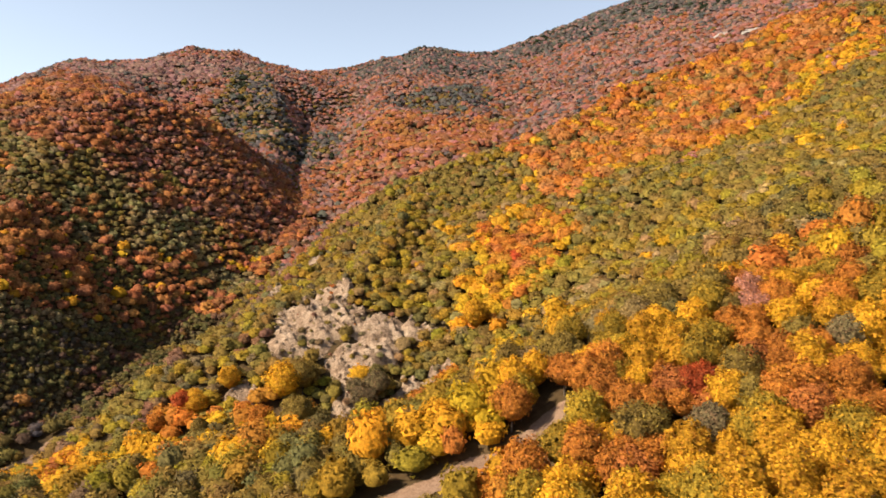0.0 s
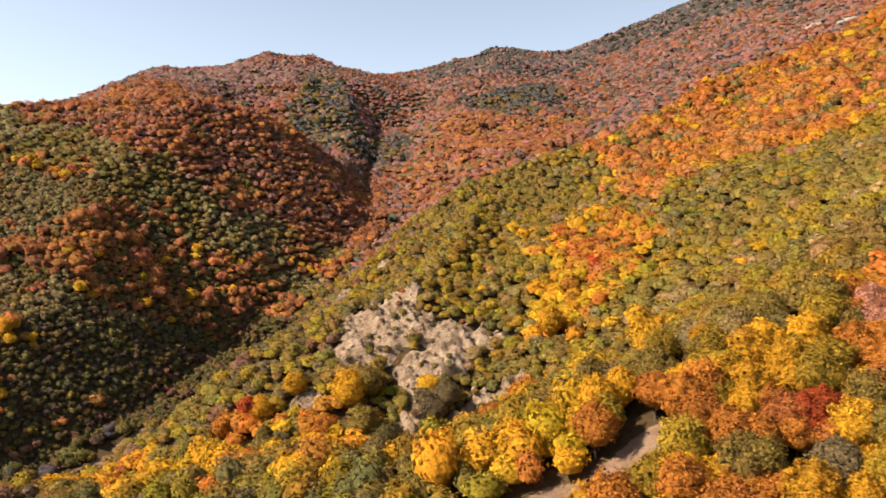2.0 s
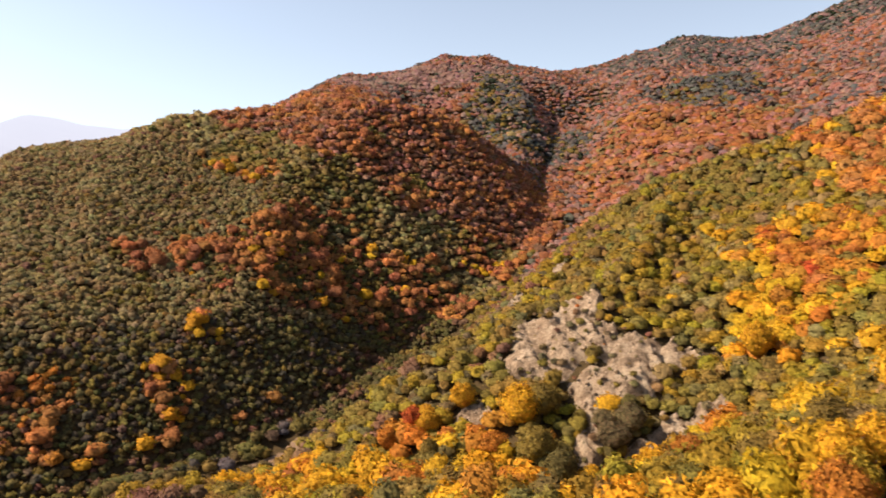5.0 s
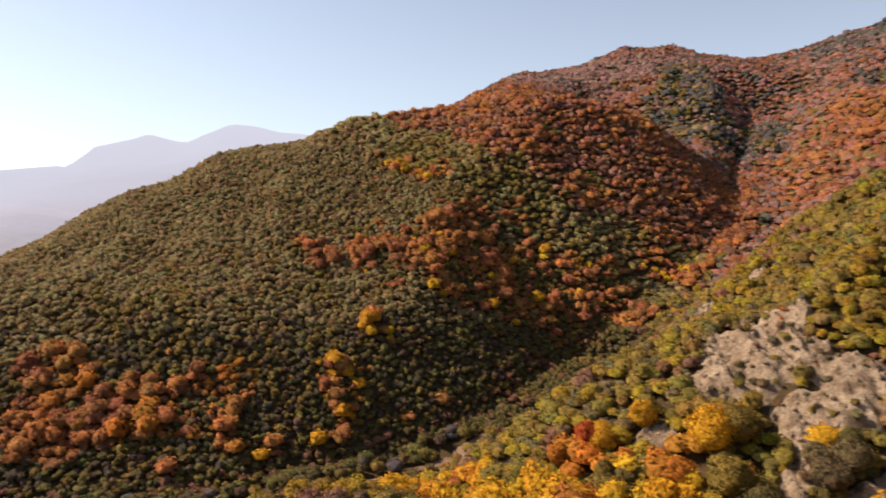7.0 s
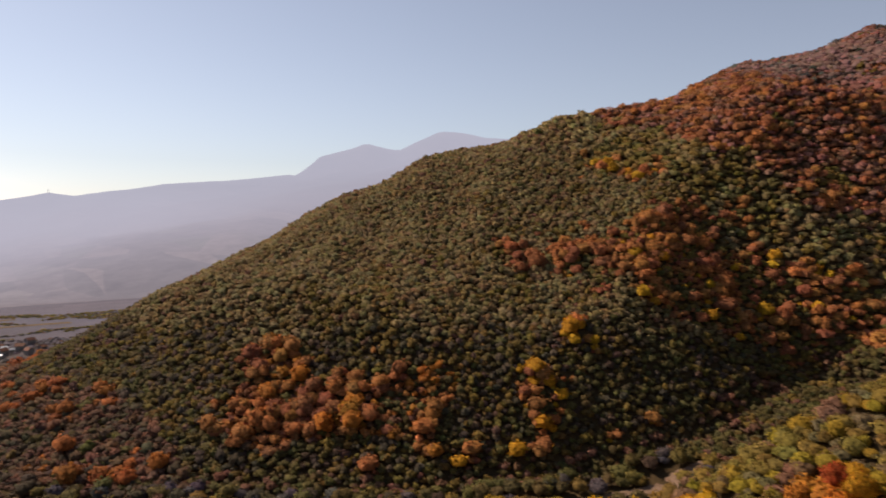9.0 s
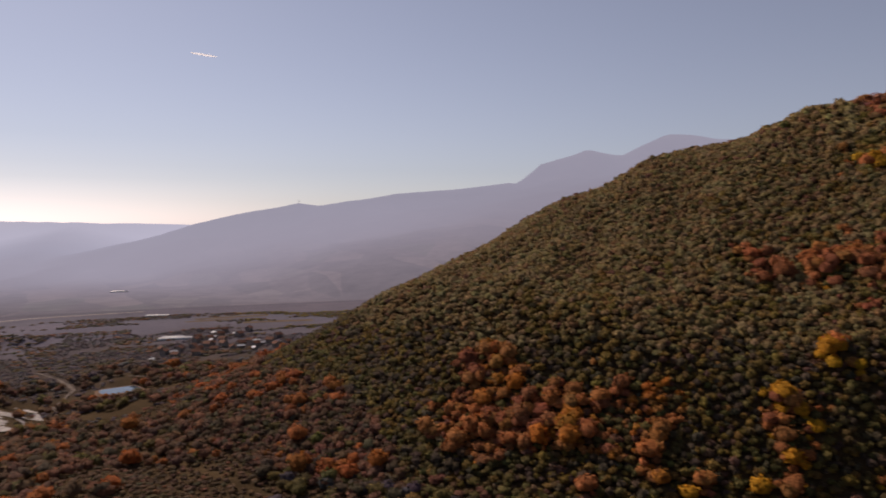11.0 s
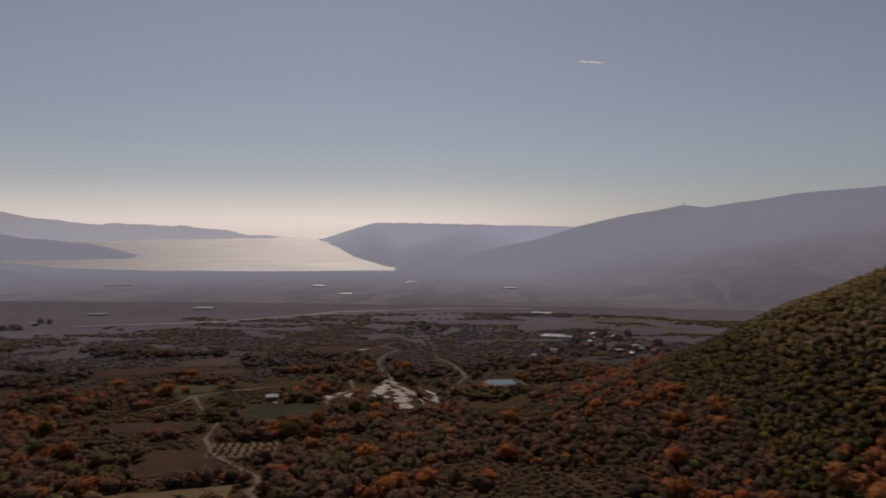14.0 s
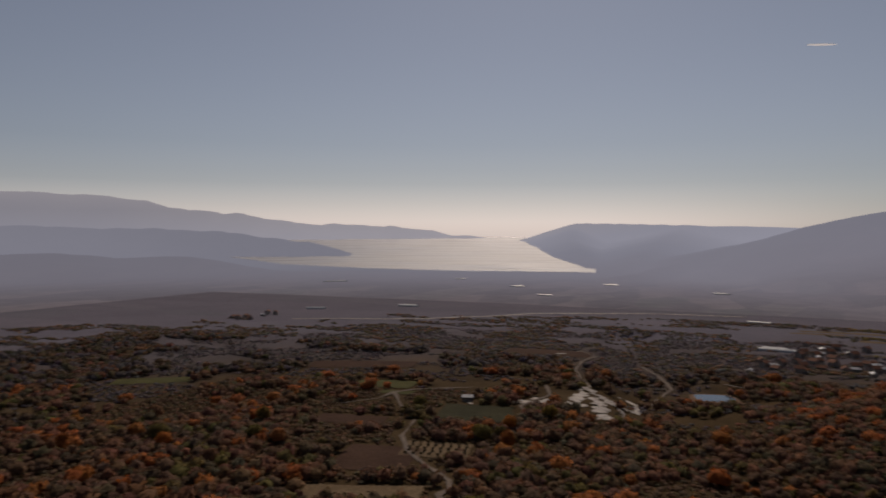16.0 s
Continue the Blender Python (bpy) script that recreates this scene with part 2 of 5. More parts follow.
def land_material():
    """Leaf litter and bracken under the trees; strips of dry farmland out on the plain, tinted mauve for haze."""
    m, nt, b = material("leaf_litter", 1.0, 0.03)
    small = noise_tex(nt, 0.6, 6, 0.7)
    litter = ramp(nt, noise_tex(nt, 0.03, 5), [(0.3, (0.045, 0.03, 0.015)), (0.55, (0.07, 0.047, 0.023)), (0.75, (0.095, 0.062, 0.03))])
    tc, mp, vo, sep = (nt.nodes.new("ShaderNode" + k) for k in ("TexCoord", "Mapping", "TexVoronoi", "SeparateColor"))
    mp.inputs["Scale"].default_value, mp.inputs["Rotation"].default_value = (1.0, 0.3, 1.0), (0, 0, radians(12))
    vo.inputs["Scale"].default_value = 0.02
    nt.links.new(tc.outputs["Object"], mp.inputs[0])
    nt.links.new(mp.outputs[0], vo.inputs["Vector"])
    nt.links.new(vo.outputs["Color"], sep.inputs[0])
    # strips lightened towards mauve grey: distance haze painted into the base colour
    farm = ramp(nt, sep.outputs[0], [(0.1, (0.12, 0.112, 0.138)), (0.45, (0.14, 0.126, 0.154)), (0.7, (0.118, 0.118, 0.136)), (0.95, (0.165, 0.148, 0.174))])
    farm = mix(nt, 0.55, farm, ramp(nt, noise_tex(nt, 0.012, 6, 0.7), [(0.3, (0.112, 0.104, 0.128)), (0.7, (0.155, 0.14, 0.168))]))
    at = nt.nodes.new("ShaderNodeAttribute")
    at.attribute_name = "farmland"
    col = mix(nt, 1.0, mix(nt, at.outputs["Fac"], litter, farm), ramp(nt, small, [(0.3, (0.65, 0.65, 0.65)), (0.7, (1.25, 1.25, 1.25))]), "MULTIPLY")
    nt.links.new(col, b.inputs["Base Color"])
    bump(nt, b, small, 0.8, 0.3)
    return m


GROUND = land_material()
ground = sheet("ground", lines((-1100, -700, 20), (-700, -380, 8), (-380, 120, 4), (120, 440, 8), (440, 1301, 28)), lines((-900, -200, 20), (-200, 100, 8), (100, 470, 4), (470, 800, 8), (800, 1701, 20)), land)
# the farmland, with its painted haze tint, comes in with distance
cover = ground.data.attributes.new("farmland", "FLOAT", "POINT")
gp = np.zeros(len(ground.data.vertices) * 3, np.float32)
ground.data.vertices.foreach_get("co", gp)
gp = gp.reshape(-1, 3)
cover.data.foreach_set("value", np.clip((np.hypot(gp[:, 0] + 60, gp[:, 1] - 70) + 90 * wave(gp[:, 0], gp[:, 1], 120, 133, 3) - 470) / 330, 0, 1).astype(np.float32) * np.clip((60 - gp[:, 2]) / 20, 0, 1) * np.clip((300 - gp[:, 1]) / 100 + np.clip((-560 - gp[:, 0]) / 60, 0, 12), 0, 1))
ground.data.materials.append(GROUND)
tagged(ground, "wooded valley floor and mountain slopes of brown earth", "ground", kind="structure")


# ---- trees ----
def crown_kind(seed, cards, lobes, width, height, size, level=2, core=0.92, closed=False, own_tilt=0.4):
    """A crown that stands on z = 0: a body of rounded lobes, roughened all over by clumps of leaves. Returns corners, triangles, a lightness and a normal for each corner."""
    rng = np.random.default_rng(seed)
    a, up = rng.uniform(0, 2 * math.pi, lobes), rng.uniform(-0.15, 1.0, lobes)
    lobe = np.c_[np.cos(a) * np.sqrt(1 - up * up), np.sin(a) * np.sqrt(1 - up * up), up]
    bulge = rng.uniform(0.1, 0.36, lobes)
    tight = 0.9 / lobes
    half = np.array((width / 2, width / 2, height / 2))

    def reach(d):
        near = d @ lobe.T
        return 0.82 + np.max(bulge * np.exp((near - 1) / tight), axis=1), near.argmax(1)

    bm = bmesh.new()
    bmesh.ops.create_icosphere(bm, subdivisions=level, radius=1.0)
    d = np.array([q.co[:] for q in bm.verts])
    f = np.array([[q.index for q in g.verts] for g in bm.faces])
    bm.free()
    if not closed:
        f = f[d[f].mean(1)[:, 2] > -0.45]          # crowns of a closed wood stand shoulder to shoulder
    r, at = reach(d)
    body = d * (core * r * rng.uniform(0.9, 1.1, len(d)))[:, None] * half + (0, 0, height / 2)
    n = rng.normal(size=(cards, 3))
    n[:, 2] = np.where(n[:, 2] < -0.3, -n[:, 2], n[:, 2])
    n /= np.linalg.norm(n, axis=1)[:, None]
    rc, ac = reach(n)
    p = n * (rc * rng.uniform(0.88, 1.1, cards))[:, None] * half + (0, 0, height / 2)
    tilt = n + rng.normal(size=(cards, 3)) * 0.55 + (0, 0, 0.15)
    tilt /= np.linalg.norm(tilt, axis=1)[:, None]
    u = np.cross(tilt, rng.normal(size=(cards, 3)))
    u /= np.linalg.norm(u, axis=1)[:, None]
    v = np.cross(tilt, u)
    s = size * rng.uniform(0.6, 1.35, cards)[:, None]
    w = s * rng.uniform(0.6, 1.0, cards)[:, None]
    card = np.stack([p - u * s - 0.2 * s * tilt, p + u * s - 0.2 * s * tilt, p + v * w * 1.5], 1)
    verts = np.concatenate([card.reshape(-1, 3), body])
    tris = np.concatenate([np.arange(cards * 3).reshape(cards, 3), f + cards * 3])
    tone = np.concatenate([np.repeat(rng.uniform(0.62, 1.42, cards), 3), rng.uniform(0.8, 1.1, len(body))])
    # leaves lie along the crown's rounded lobes: each clump is lit as part of its lobe and of the dome, with some of its own tilt
    face = np.cross(card[:, 1] - card[:, 0], card[:, 2] - card[:, 0])
    face /= np.linalg.norm(face, axis=1)[:, None] + 1e-9
    face *= np.sign((face * n).sum(1))[:, None]
    which = np.concatenate([np.repeat(ac, 3), at])
    dome = verts - (0, 0, 0.35 * height)
    dome /= np.linalg.norm(dome, axis=1)[:, None] + 1e-9
    round_lobe = verts - (lobe[which] * 0.62 * half + (0, 0, height / 2))
    round_lobe /= np.linalg.norm(round_lobe, axis=1)[:, None] + 1e-9
    own = np.concatenate([np.repeat(face, 3, 0), dome[cards * 3:]])
    normal = (1 - own_tilt) * (0.54 * dome + 0.46 * round_lobe) + own_tilt * own
    return verts, tris, tone, normal / np.linalg.norm(normal, axis=1)[:, None]


def planted(name, kinds, which, place, scale, colour, label, category, closed=0.45):
    """Many trees joined into one mesh: kinds of crown, which kind each is, where, how large and of what colour."""
    rng = np.random.default_rng(11)
    vs, fs, cs, ns, base = [], [], [], [], 0
    for k, (v, f, tone, normal) in enumerate(kinds):
        normal = normal + (0, 0, closed)          # a closed canopy: crowns lean on one another and face the sky
        normal = normal / np.linalg.norm(normal, axis=1)[:, None]
        m = which == k
        n = int(m.sum())
        if not n:
            continue
        a = rng.uniform(0, 2 * math.pi, n)
        ca, sa = np.cos(a)[:, None], np.sin(a)[:, None]
        s = scale[m]
        wide = rng.uniform(0.85, 1.25, (n, 1))          # no crown is quite round
        x = (v[None, :, 0] * wide * ca - v[None, :, 1] / wide * sa) * s[:, :1]
        y = (v[None, :, 0] * wide * sa + v[None, :, 1] / wide * ca) * s[:, :1]
        z = v[None, :, 2] * s[:, 1:]
        vs.append((np.stack([x, y, z], -1) + place[m][:, None, :]).reshape(-1, 3))
        ns.append(np.stack([normal[None, :, 0] * ca - normal[None, :, 1] * sa, normal[None, :, 0] * sa + normal[None, :, 1] * ca, np.repeat(normal[None, :, 2], n, 0)], -1).reshape(-1, 3))
        cs.append((colour[m][:, None, :] * tone[None, :, None]).reshape(-1, 3))
        fs.append((f[None] + (np.arange(n) * len(v))[:, None, None]).reshape(-1, 3) + base)
        base += n * len(v)
    me = bpy.data.meshes.new(name)
    fill_mesh(me, np.concatenate(vs), np.concatenate(fs), np.concatenate(cs), True, np.concatenate(ns))
    me.materials.append(LEAF)
    return tagged(new(name, me), label, category, kind="stuff")


# hues of the far mountain and left hill hold painted haze: paler, greyer, bluer
HUES = {"olive": (0.186, 0.132, 0.034), "green": (0.128, 0.108, 0.038), "lime": (0.25, 0.172, 0.022), "gold": (0.46, 0.255, 0.018), "orange": (0.37, 0.146, 0.024),
        "rust": (0.32, 0.115, 0.032), "red": (0.33, 0.065, 0.02), "brown": (0.19, 0.1, 0.06), "pine": (0.024, 0.032, 0.016), "scrub": (0.14, 0.11, 0.055), "heath": (0.135, 0.086, 0.055),
        "faded": (0.3, 0.185, 0.15), "faded_hazed_red": (0.35, 0.165, 0.12), "dusty": (0.25, 0.20, 0.088), "litter": (0.105, 0.068, 0.044), "fallow": (0.135, 0.122, 0.136), "grey_pine": (0.115, 0.112, 0.098), "dusk": (0.098, 0.08, 0.05), "hedge": (0.115, 0.1, 0.104), "tawny": (0.235, 0.165, 0.068), "amber": (0.37, 0.16, 0.05), "russet": (0.29, 0.115, 0.052), "mauve": (0.27, 0.165, 0.135)}
HUE_ROWS = np.array(list(HUES.values()))
HUE_AT = {n: i for i, n in enumerate(HUES)}


def choose(rng, n, mixture, at=None):
    """n hues drawn from a mixture of names and weights."""
    names, w = list(mixture), np.array(list(mixture.values()), float)
    return np.array([HUE_AT[q] for q in names])[np.searchsorted(np.cumsum(w / w.sum())[:-1], rng.uniform(0, 1, n) if at is None else at)]


def patch_depth(x, y, spots, grow=12.0):
    """How deep a place lies inside the round or oval spots (x, y, rx, ry) with ragged edges; below 0 outside."""
    w = wave(x, y, grow, 21, 3)
    return 1 - 0.45 * w - np.min([np.hypot((x - px) / rx, (y - py) / ry) for px, py, rx, ry in spots], axis=0)


def patch(x, y, spots, grow=12.0):
    return patch_depth(x, y, spots, grow) > 0


def scatter(rng, x0, x1, y0, y1, step):
    """Places on a jittered grid."""
    cx, cy, r = (x0 + x1) / 2, (y0 + y1) / 2, math.hypot(x1 - x0, y1 - y0) / 2
    u, v = np.meshgrid(np.arange(-r, r, step), np.arange(-r, r, step))
    u = u + rng.uniform(-0.5, 0.5, u.shape) * step + 0.5 * step * (np.arange(len(u)) % 2)[:, None]
    v = v + rng.uniform(-0.5, 0.5, v.shape) * step
    gx, gy = (cx + 0.83 * u - 0.56 * v).ravel(), (cy + 0.56 * u + 0.83 * v).ravel()
    inside = (gx > x0) & (gx < x1) & (gy > y0) & (gy < y1)
    return gx[inside], gy[inside]


ROCK_SPOTS = [(-56, 272, 13, 10), (-46, 284, 16, 10), (-47, 300, 9, 10), (-24, 278, 12, 10), (-10, 281, 9, 5), (-30, 264, 14, 9), (-62, 292, 9, 16), (-36, 256, 5, 6), (-35, 238, 5, 9), (-73, 249, 8, 4), (-8, 250, 11, 4), (0, 255, 6, 4), (-17, 241, 6, 4), (-78, 326, 4, 9), (-65, 354, 3, 8), (66, 236, 4, 3)]


def flat_line(*xy):
    return [(x, y, 0.0) for x, y in xy]


TRACK = flat_line((-24, 126), (-9, 132), (4, 136), (13, 138), (20, 143), (26, 147))
LANES = [flat_line((-258, -20), (-266, -27), (-274, -27), (-283, -31), (-291, -39), (-303, -52), (-314, -63), (-340, -80), (-372, -90)),
         flat_line((-651, -24), (-617, -8), (-587, 3), (-562, 10), (-541, 7), (-521, 3), (-500, 8)),
         flat_line((-700, -74), (-660, -78), (-644, -60), (-608, -63), (-568, -58), (-539, -48), (-518, -37), (-500, -34)),
         flat_line((-404, -48), (-418, -48), (-430, -54), (-452, -52), (-470, -49), (-500, -60)),
         flat_line((-470, -60), (-470, -83), (-469, -97), (-454, -114), (-442, -127), (-428, -133), (-409, -131), (-390, -144)),
         flat_line((-426, -131), (-394, -109)),
         flat_line((-556, 45), (-547, 64)), flat_line((-596, 110), (-559, 118)),
         flat_line((-1040, 80), (-960, 130), (-900, 170))]
FIELDS = [  # x, y, along, across, turn, colour
    (-324, -55, 14, 14, 18, "stubble"), (-300, -70, 15, 19, 15, "ploughed"), (-400, -69, 19, 21, 15, "vines"), (-452, -152, 20, 13, 10, "meadow"), (-430, -132, 10, 6, 10, "meadow"), (-258, -52, 20, 8, 20, "stubble"),
    (-410, -309, 26, 10, 30, "meadow"), (-360, -120, 18, 10, 12, "ploughed"), (-520, -210, 40, 14, 20, "ploughed"), (-640, -100, 36, 16, 5, "ploughed"),
    (-930, 145, 44, 7, 4, "stubble"), (-905, 118, 26, 5, 4, "stubble"), (-860, 190, 40, 8, 0, "stubble")]
CRAGS = [(335, 850, 14, 6), (352, 872, 9, 5), (318, 866, 7, 4), (305, 792, 12, 13), (320, 752, 11, 9), (292, 772, 6, 7), (-108, 748, 6, 4), (240, 1090, 8, 6)]
QUARRY = [(-488, -24, 26, 16), (-455, -20, 24, 14), (-430, -8, 14, 10), (-450, -50, 16, 10), (-512, -10, 16, 12), (-424, -82, 9, 7), (-645, -82, 20, 6)]
POND = (-520, 41, 12.0, 11.5)
ROAD = flat_line((-780, -470), (-841, -312), (-905, -262), (-978, -214), (-1040, -90), (-1060, 40))


def near_lines(x, y, many, width):
    hit = np.zeros(np.shape(x), bool)
    for line in many:
        hit |= along(x, y, line)[0] < width
    return hit


def in_field(x, y, grow=0.0):
    hit = np.zeros(np.shape(x), bool)
    for fx, fy, a, c, turn, _ in FIELDS:
        ct, st = math.cos(radians(turn)), math.sin(radians(turn))
        u, v = (x - fx) * ct + (y - fy) * st, -(x - fx) * st + (y - fy) * ct
        hit |= (np.abs(v) < a + grow) & (np.abs(u) < c + grow)
    return hit


def left_of_river(x, y):
    d, _, side = along(x, y, RIVER)
    return d, side < 0


STANDS = {          # outlines, in plan, of stands of one kind of tree
    "ridge_beeches": [(40, 437), (121, 707), (229, 734), (311, 724), (301, 534), (303, 496), (228, 446), (171, 394), (136, 384), (94, 372), (62, 343)],
    "pale_beeches": [(299, 483), (260, 420), (230, 423), (159, 367), (129, 355), (109, 346), (136, 384), (171, 394), (228, 446)],
    "golden_gully": [(13, 356), (58, 337), (56, 308), (43, 294), (35, 278), (21, 261), (5, 273), (8, 303)],
    "red_gully": [(18, 345), (42, 332), (36, 309), (19, 306)],
    "gold_foot": [(26, 162), (46, 165), (57, 158), (76, 178), (95, 192), (118, 188), (63, 98), (-9, 129), (-11, 145), (12, 157)],
    "gold_brow": [(8, 118), (40, 123), (55, 126), (90, 140), (118, 152), (118, 70), (14, 80)],
    "fading_beeches": [(73, 171), (80, 161), (75, 148), (67, 153)],
    "shrub_belt": [(36, 125), (45, 124), (54, 125), (53, 120), (40, 117)],
    "grey_oaks": [(72, 139), (82, 140), (74, 127), (68, 127)],
    "mixed_toe": [(-162, 254), (-112, 235), (-90, 244), (-74, 257), (-46, 256), (-18, 245), (-11, 145), (-25, 136), (-110, 173)],
    "orange_flank": [(-97, 625), (-125, 730), (-90, 783), (-52, 774), (45, 749), (107, 766), (38, 625), (-32, 480)],
    "pine_band": [(-65, 856), (-32, 899), (56, 937), (63, 839), (-15, 758)],
    "pine_gorge": [(-281, 776), (-229, 790), (-161, 762), (-139, 850), (-127, 709), (-200, 708)],
    "bare_tops": [(-186, 1266), (-35, 1257), (95, 1267), (262, 1257), (293, 1183), (191, 1127), (57, 1108), (-85, 1016)],
    "heath_tops": [(-545, 875), (-480, 953), (-337, 979), (-253, 1012), (-272, 889), (-343, 809), (-328, 622)],
    "rust_crest": [(-347, 588), (-315, 624), (-306, 790), (-189, 683), (-99, 612), (-135, 563), (-179, 524), (-224, 484), (-255, 477)],
    "orange_middle": [(-258, 326), (-262, 362), (-232, 414), (-198, 440), (-160, 462), (-128, 450), (-140, 396), (-180, 396), (-200, 356), (-222, 330)],
    "orange_side": [(-302, 320), (-284, 342), (-264, 334), (-281, 308)],
    "orange_high": [(-311, 410), (-289, 430), (-257, 422), (-285, 400)],
    "orange_low": [(-316, 181), (-299, 199), (-259, 230), (-251, 246), (-238, 241), (-242, 214), (-256, 192), (-277, 166)],
    "gold_low": [(-219, 260), (-207, 276), (-198, 269), (-204, 245), (-215, 238)],
    "green_hollow": [(-255, 440), (-227, 458), (-230, 420), (-250, 399)],
    "red_bank": [(-159, 401), (-146, 453), (-131, 427), (-144, 402)],
    "red_bank_upper": [(-149, 481), (-114, 534), (-122, 486), (-134, 469)],
}


def stand(x, y, name, ragged=8.0):
    """Whether a place lies in a stand, whose edge is ragged."""
    u, v = x + ragged * wave(x, y, 15, 161, 3), y + ragged * wave(x, y, 15, 167, 3)
    hit = np.zeros(np.shape(x), bool)
    ring = STANDS[name]
    for (x0, y0), (x1, y1) in zip(ring, ring[1:] + ring[:1]):
        if y0 != y1:
            hit ^= ((y0 > v) != (y1 > v)) & (u < (x1 - x0) * (v - y0) / (y1 - y0) + x0)
    return hit


def hues_at(rng, x, y):
    """The colour of the tree that stands at each place."""
    n = len(x)
    d_river, left = left_of_river(x, y)
    w, w2 = wave(x, y, 45, 31, 3), wave(x, y, 16, 41, 2)
    group = wave(x, y, 13, 51, 3) + 0.35 * rng.normal(size=n)          # like trees stand in groups
    group = np.argsort(np.argsort(group)) / max(n, 1)
    high = land(x, y)

    def plant(hue, where, mixture):
        return np.where(where, choose(rng, n, mixture, group), hue)

    hue = choose(rng, n, {"olive": 8, "green": 1.4, "lime": 3, "tawny": 1.5}, group)
    xs, ys, _ = zip(*RIGHT_SPUR)
    behind = ~left & (y > np.interp(x, xs, ys) + 14) & (x > -110)
    right = ~left & (y > 60) & (y < 640) & ~behind
    hue = plant(hue, right & (w > 0.1), {"lime": 5, "olive": 5, "gold": 0.3, "tawny": 1})
    hue = plant(hue, right & (x < -45), {"olive": 4, "scrub": 3, "lime": 2, "brown": 1})
    for name, mixture in (("gold_foot", {"gold": 5, "lime": 2.4, "olive": 1.4, "orange": 2.6}), ("mixed_toe", {"green": 1.6, "olive": 5, "lime": 4, "gold": 4, "orange": 1.8, "rust": 0.4}),
                          ("ridge_beeches", {"orange": 3, "amber": 4, "gold": 0.8, "rust": 2, "olive": 3.0, "tawny": 1.5}), ("pale_beeches", {"orange": 3, "faded_hazed_red": 2, "gold": 2.5, "lime": 2}),
                          ("golden_gully", {"gold": 4, "orange": 2.2, "lime": 2, "olive": 1, "rust": 0.4}), ("red_gully", {"rust": 2, "red": 0.8, "orange": 4}),
                          ("gold_brow", {"gold": 7, "lime": 3, "orange": 1.2}), ("fading_beeches", {"orange": 3, "faded_hazed_red": 2, "gold": 2}),
                          ("shrub_belt", {"scrub": 4, "green": 2, "olive": 2}), ("grey_oaks", {"scrub": 3, "green": 2, "olive": 3})):
        hue = plant(hue, right & stand(x, y, name, 6.0 if name[:3] in ("shr", "gre") else 22.0 if name == "ridge_beeches" else 12.0), mixture)
    hue = plant(hue, right & patch(x, y, [(64, 142, 8, 10), (46, 133, 6, 8)], 6.0), {"red": 3, "rust": 2, "orange": 4})
    hue = plant(hue, right & patch(x, y, [(29, 119, 11, 6), (66, 118, 8, 6)], 6.0), {"orange": 5, "rust": 1, "gold": 1})
    hue = plant(hue, right & patch(x, y, [(13, 278, 6, 6), (28, 284, 5, 6), (24, 233, 6, 6), (0, 246, 6, 5)], 6.0), {"gold": 4, "orange": 3})
    hue = plant(hue, right & patch(x, y, [(-22, 247, 8, 6), (-16, 257, 7, 5), (-34, 224, 8, 6)], 6.0), {"scrub": 4, "green": 2, "olive": 2})
    hue = plant(hue, patch(x, y, [(-57, 246, 9, 7), (-48, 238, 9, 7)], 6.0), {"olive": 4, "green": 2, "gold": 2, "orange": 1})
    hill = left & (x < 0) & (y < 640)
    # left hill: lighter, greyer leaf hues paint in the haze before it
    hue = plant(hue, hill, {"green": 1.2, "dusty": 8, "tawny": 4.5, "olive": 2.5})
    hue = plant(hue, hill & ((x < -330 + 25 * w) | (w2 > 0.3)), {"dusty": 6, "tawny": 5, "brown": 0.6, "green": 0.6})
    # low on the hill: darker leaf hues paint in the valley's shade
    hue = plant(hue, hill & (high < 80 + 18 * w), {"green": 5, "dusk": 3, "olive": 3, "heath": 0.8})
    hue = plant(hue, hill & (y > np.interp(x, [-400, -283, -225, -139], [486, 456, 456, 512]) + 26 * w), {"brown": 2, "faded_hazed_red": 2, "russet": 5, "amber": 2})
    hue = plant(hue, hill & stand(x, y, "rust_crest", 16.0), {"brown": 2, "faded_hazed_red": 3, "russet": 5, "amber": 2})
    hue = plant(hue, hill & (y > 395) & (y < 520) & (wave(x, y, 38, 151, 3) < -0.3), {"green": 3, "olive": 5, "tawny": 2})
    for name, mixture in (("green_hollow", {"green": 3, "olive": 5, "tawny": 1}), ("orange_middle", {"amber": 4, "gold": 0.5, "russet": 2.5, "olive": 3, "green": 2}), ("orange_side", {"amber": 3, "russet": 3, "tawny": 3}), ("orange_high", {"amber": 3, "gold": 1, "tawny": 2}),
                          ("orange_low", {"russet": 3, "amber": 6, "orange": 1.5, "brown": 1, "green": 1.6}), ("gold_low", {"amber": 4, "gold": 1.5, "russet": 1, "green": 2}), ("red_bank", {"russet": 4, "amber": 4, "green": 1}), ("red_bank_upper", {"amber": 4, "russet": 2, "gold": 1})):
        hue = plant(hue, hill & stand(x, y, name, 24.0), mixture)
    hue = plant(hue, hill & patch(x, y, [(-223, 300, 5, 5), (-213, 303, 4, 4), (-186, 283, 5, 5), (-178, 302, 6, 5), (-215, 232, 4, 4), (-233, 198, 6, 5), (-290, 120, 14, 9), (-268, 150, 13, 9), (-173, 432, 12, 9)], 8.0), {"russet": 2, "amber": 5, "gold": 1})
    hue = plant(hue, (d_river < 26) & (y < 420) & (y > 150), {"green": 4, "scrub": 3, "brown": 2, "olive": 2})
    plain = (y < 150) & (x < -140)
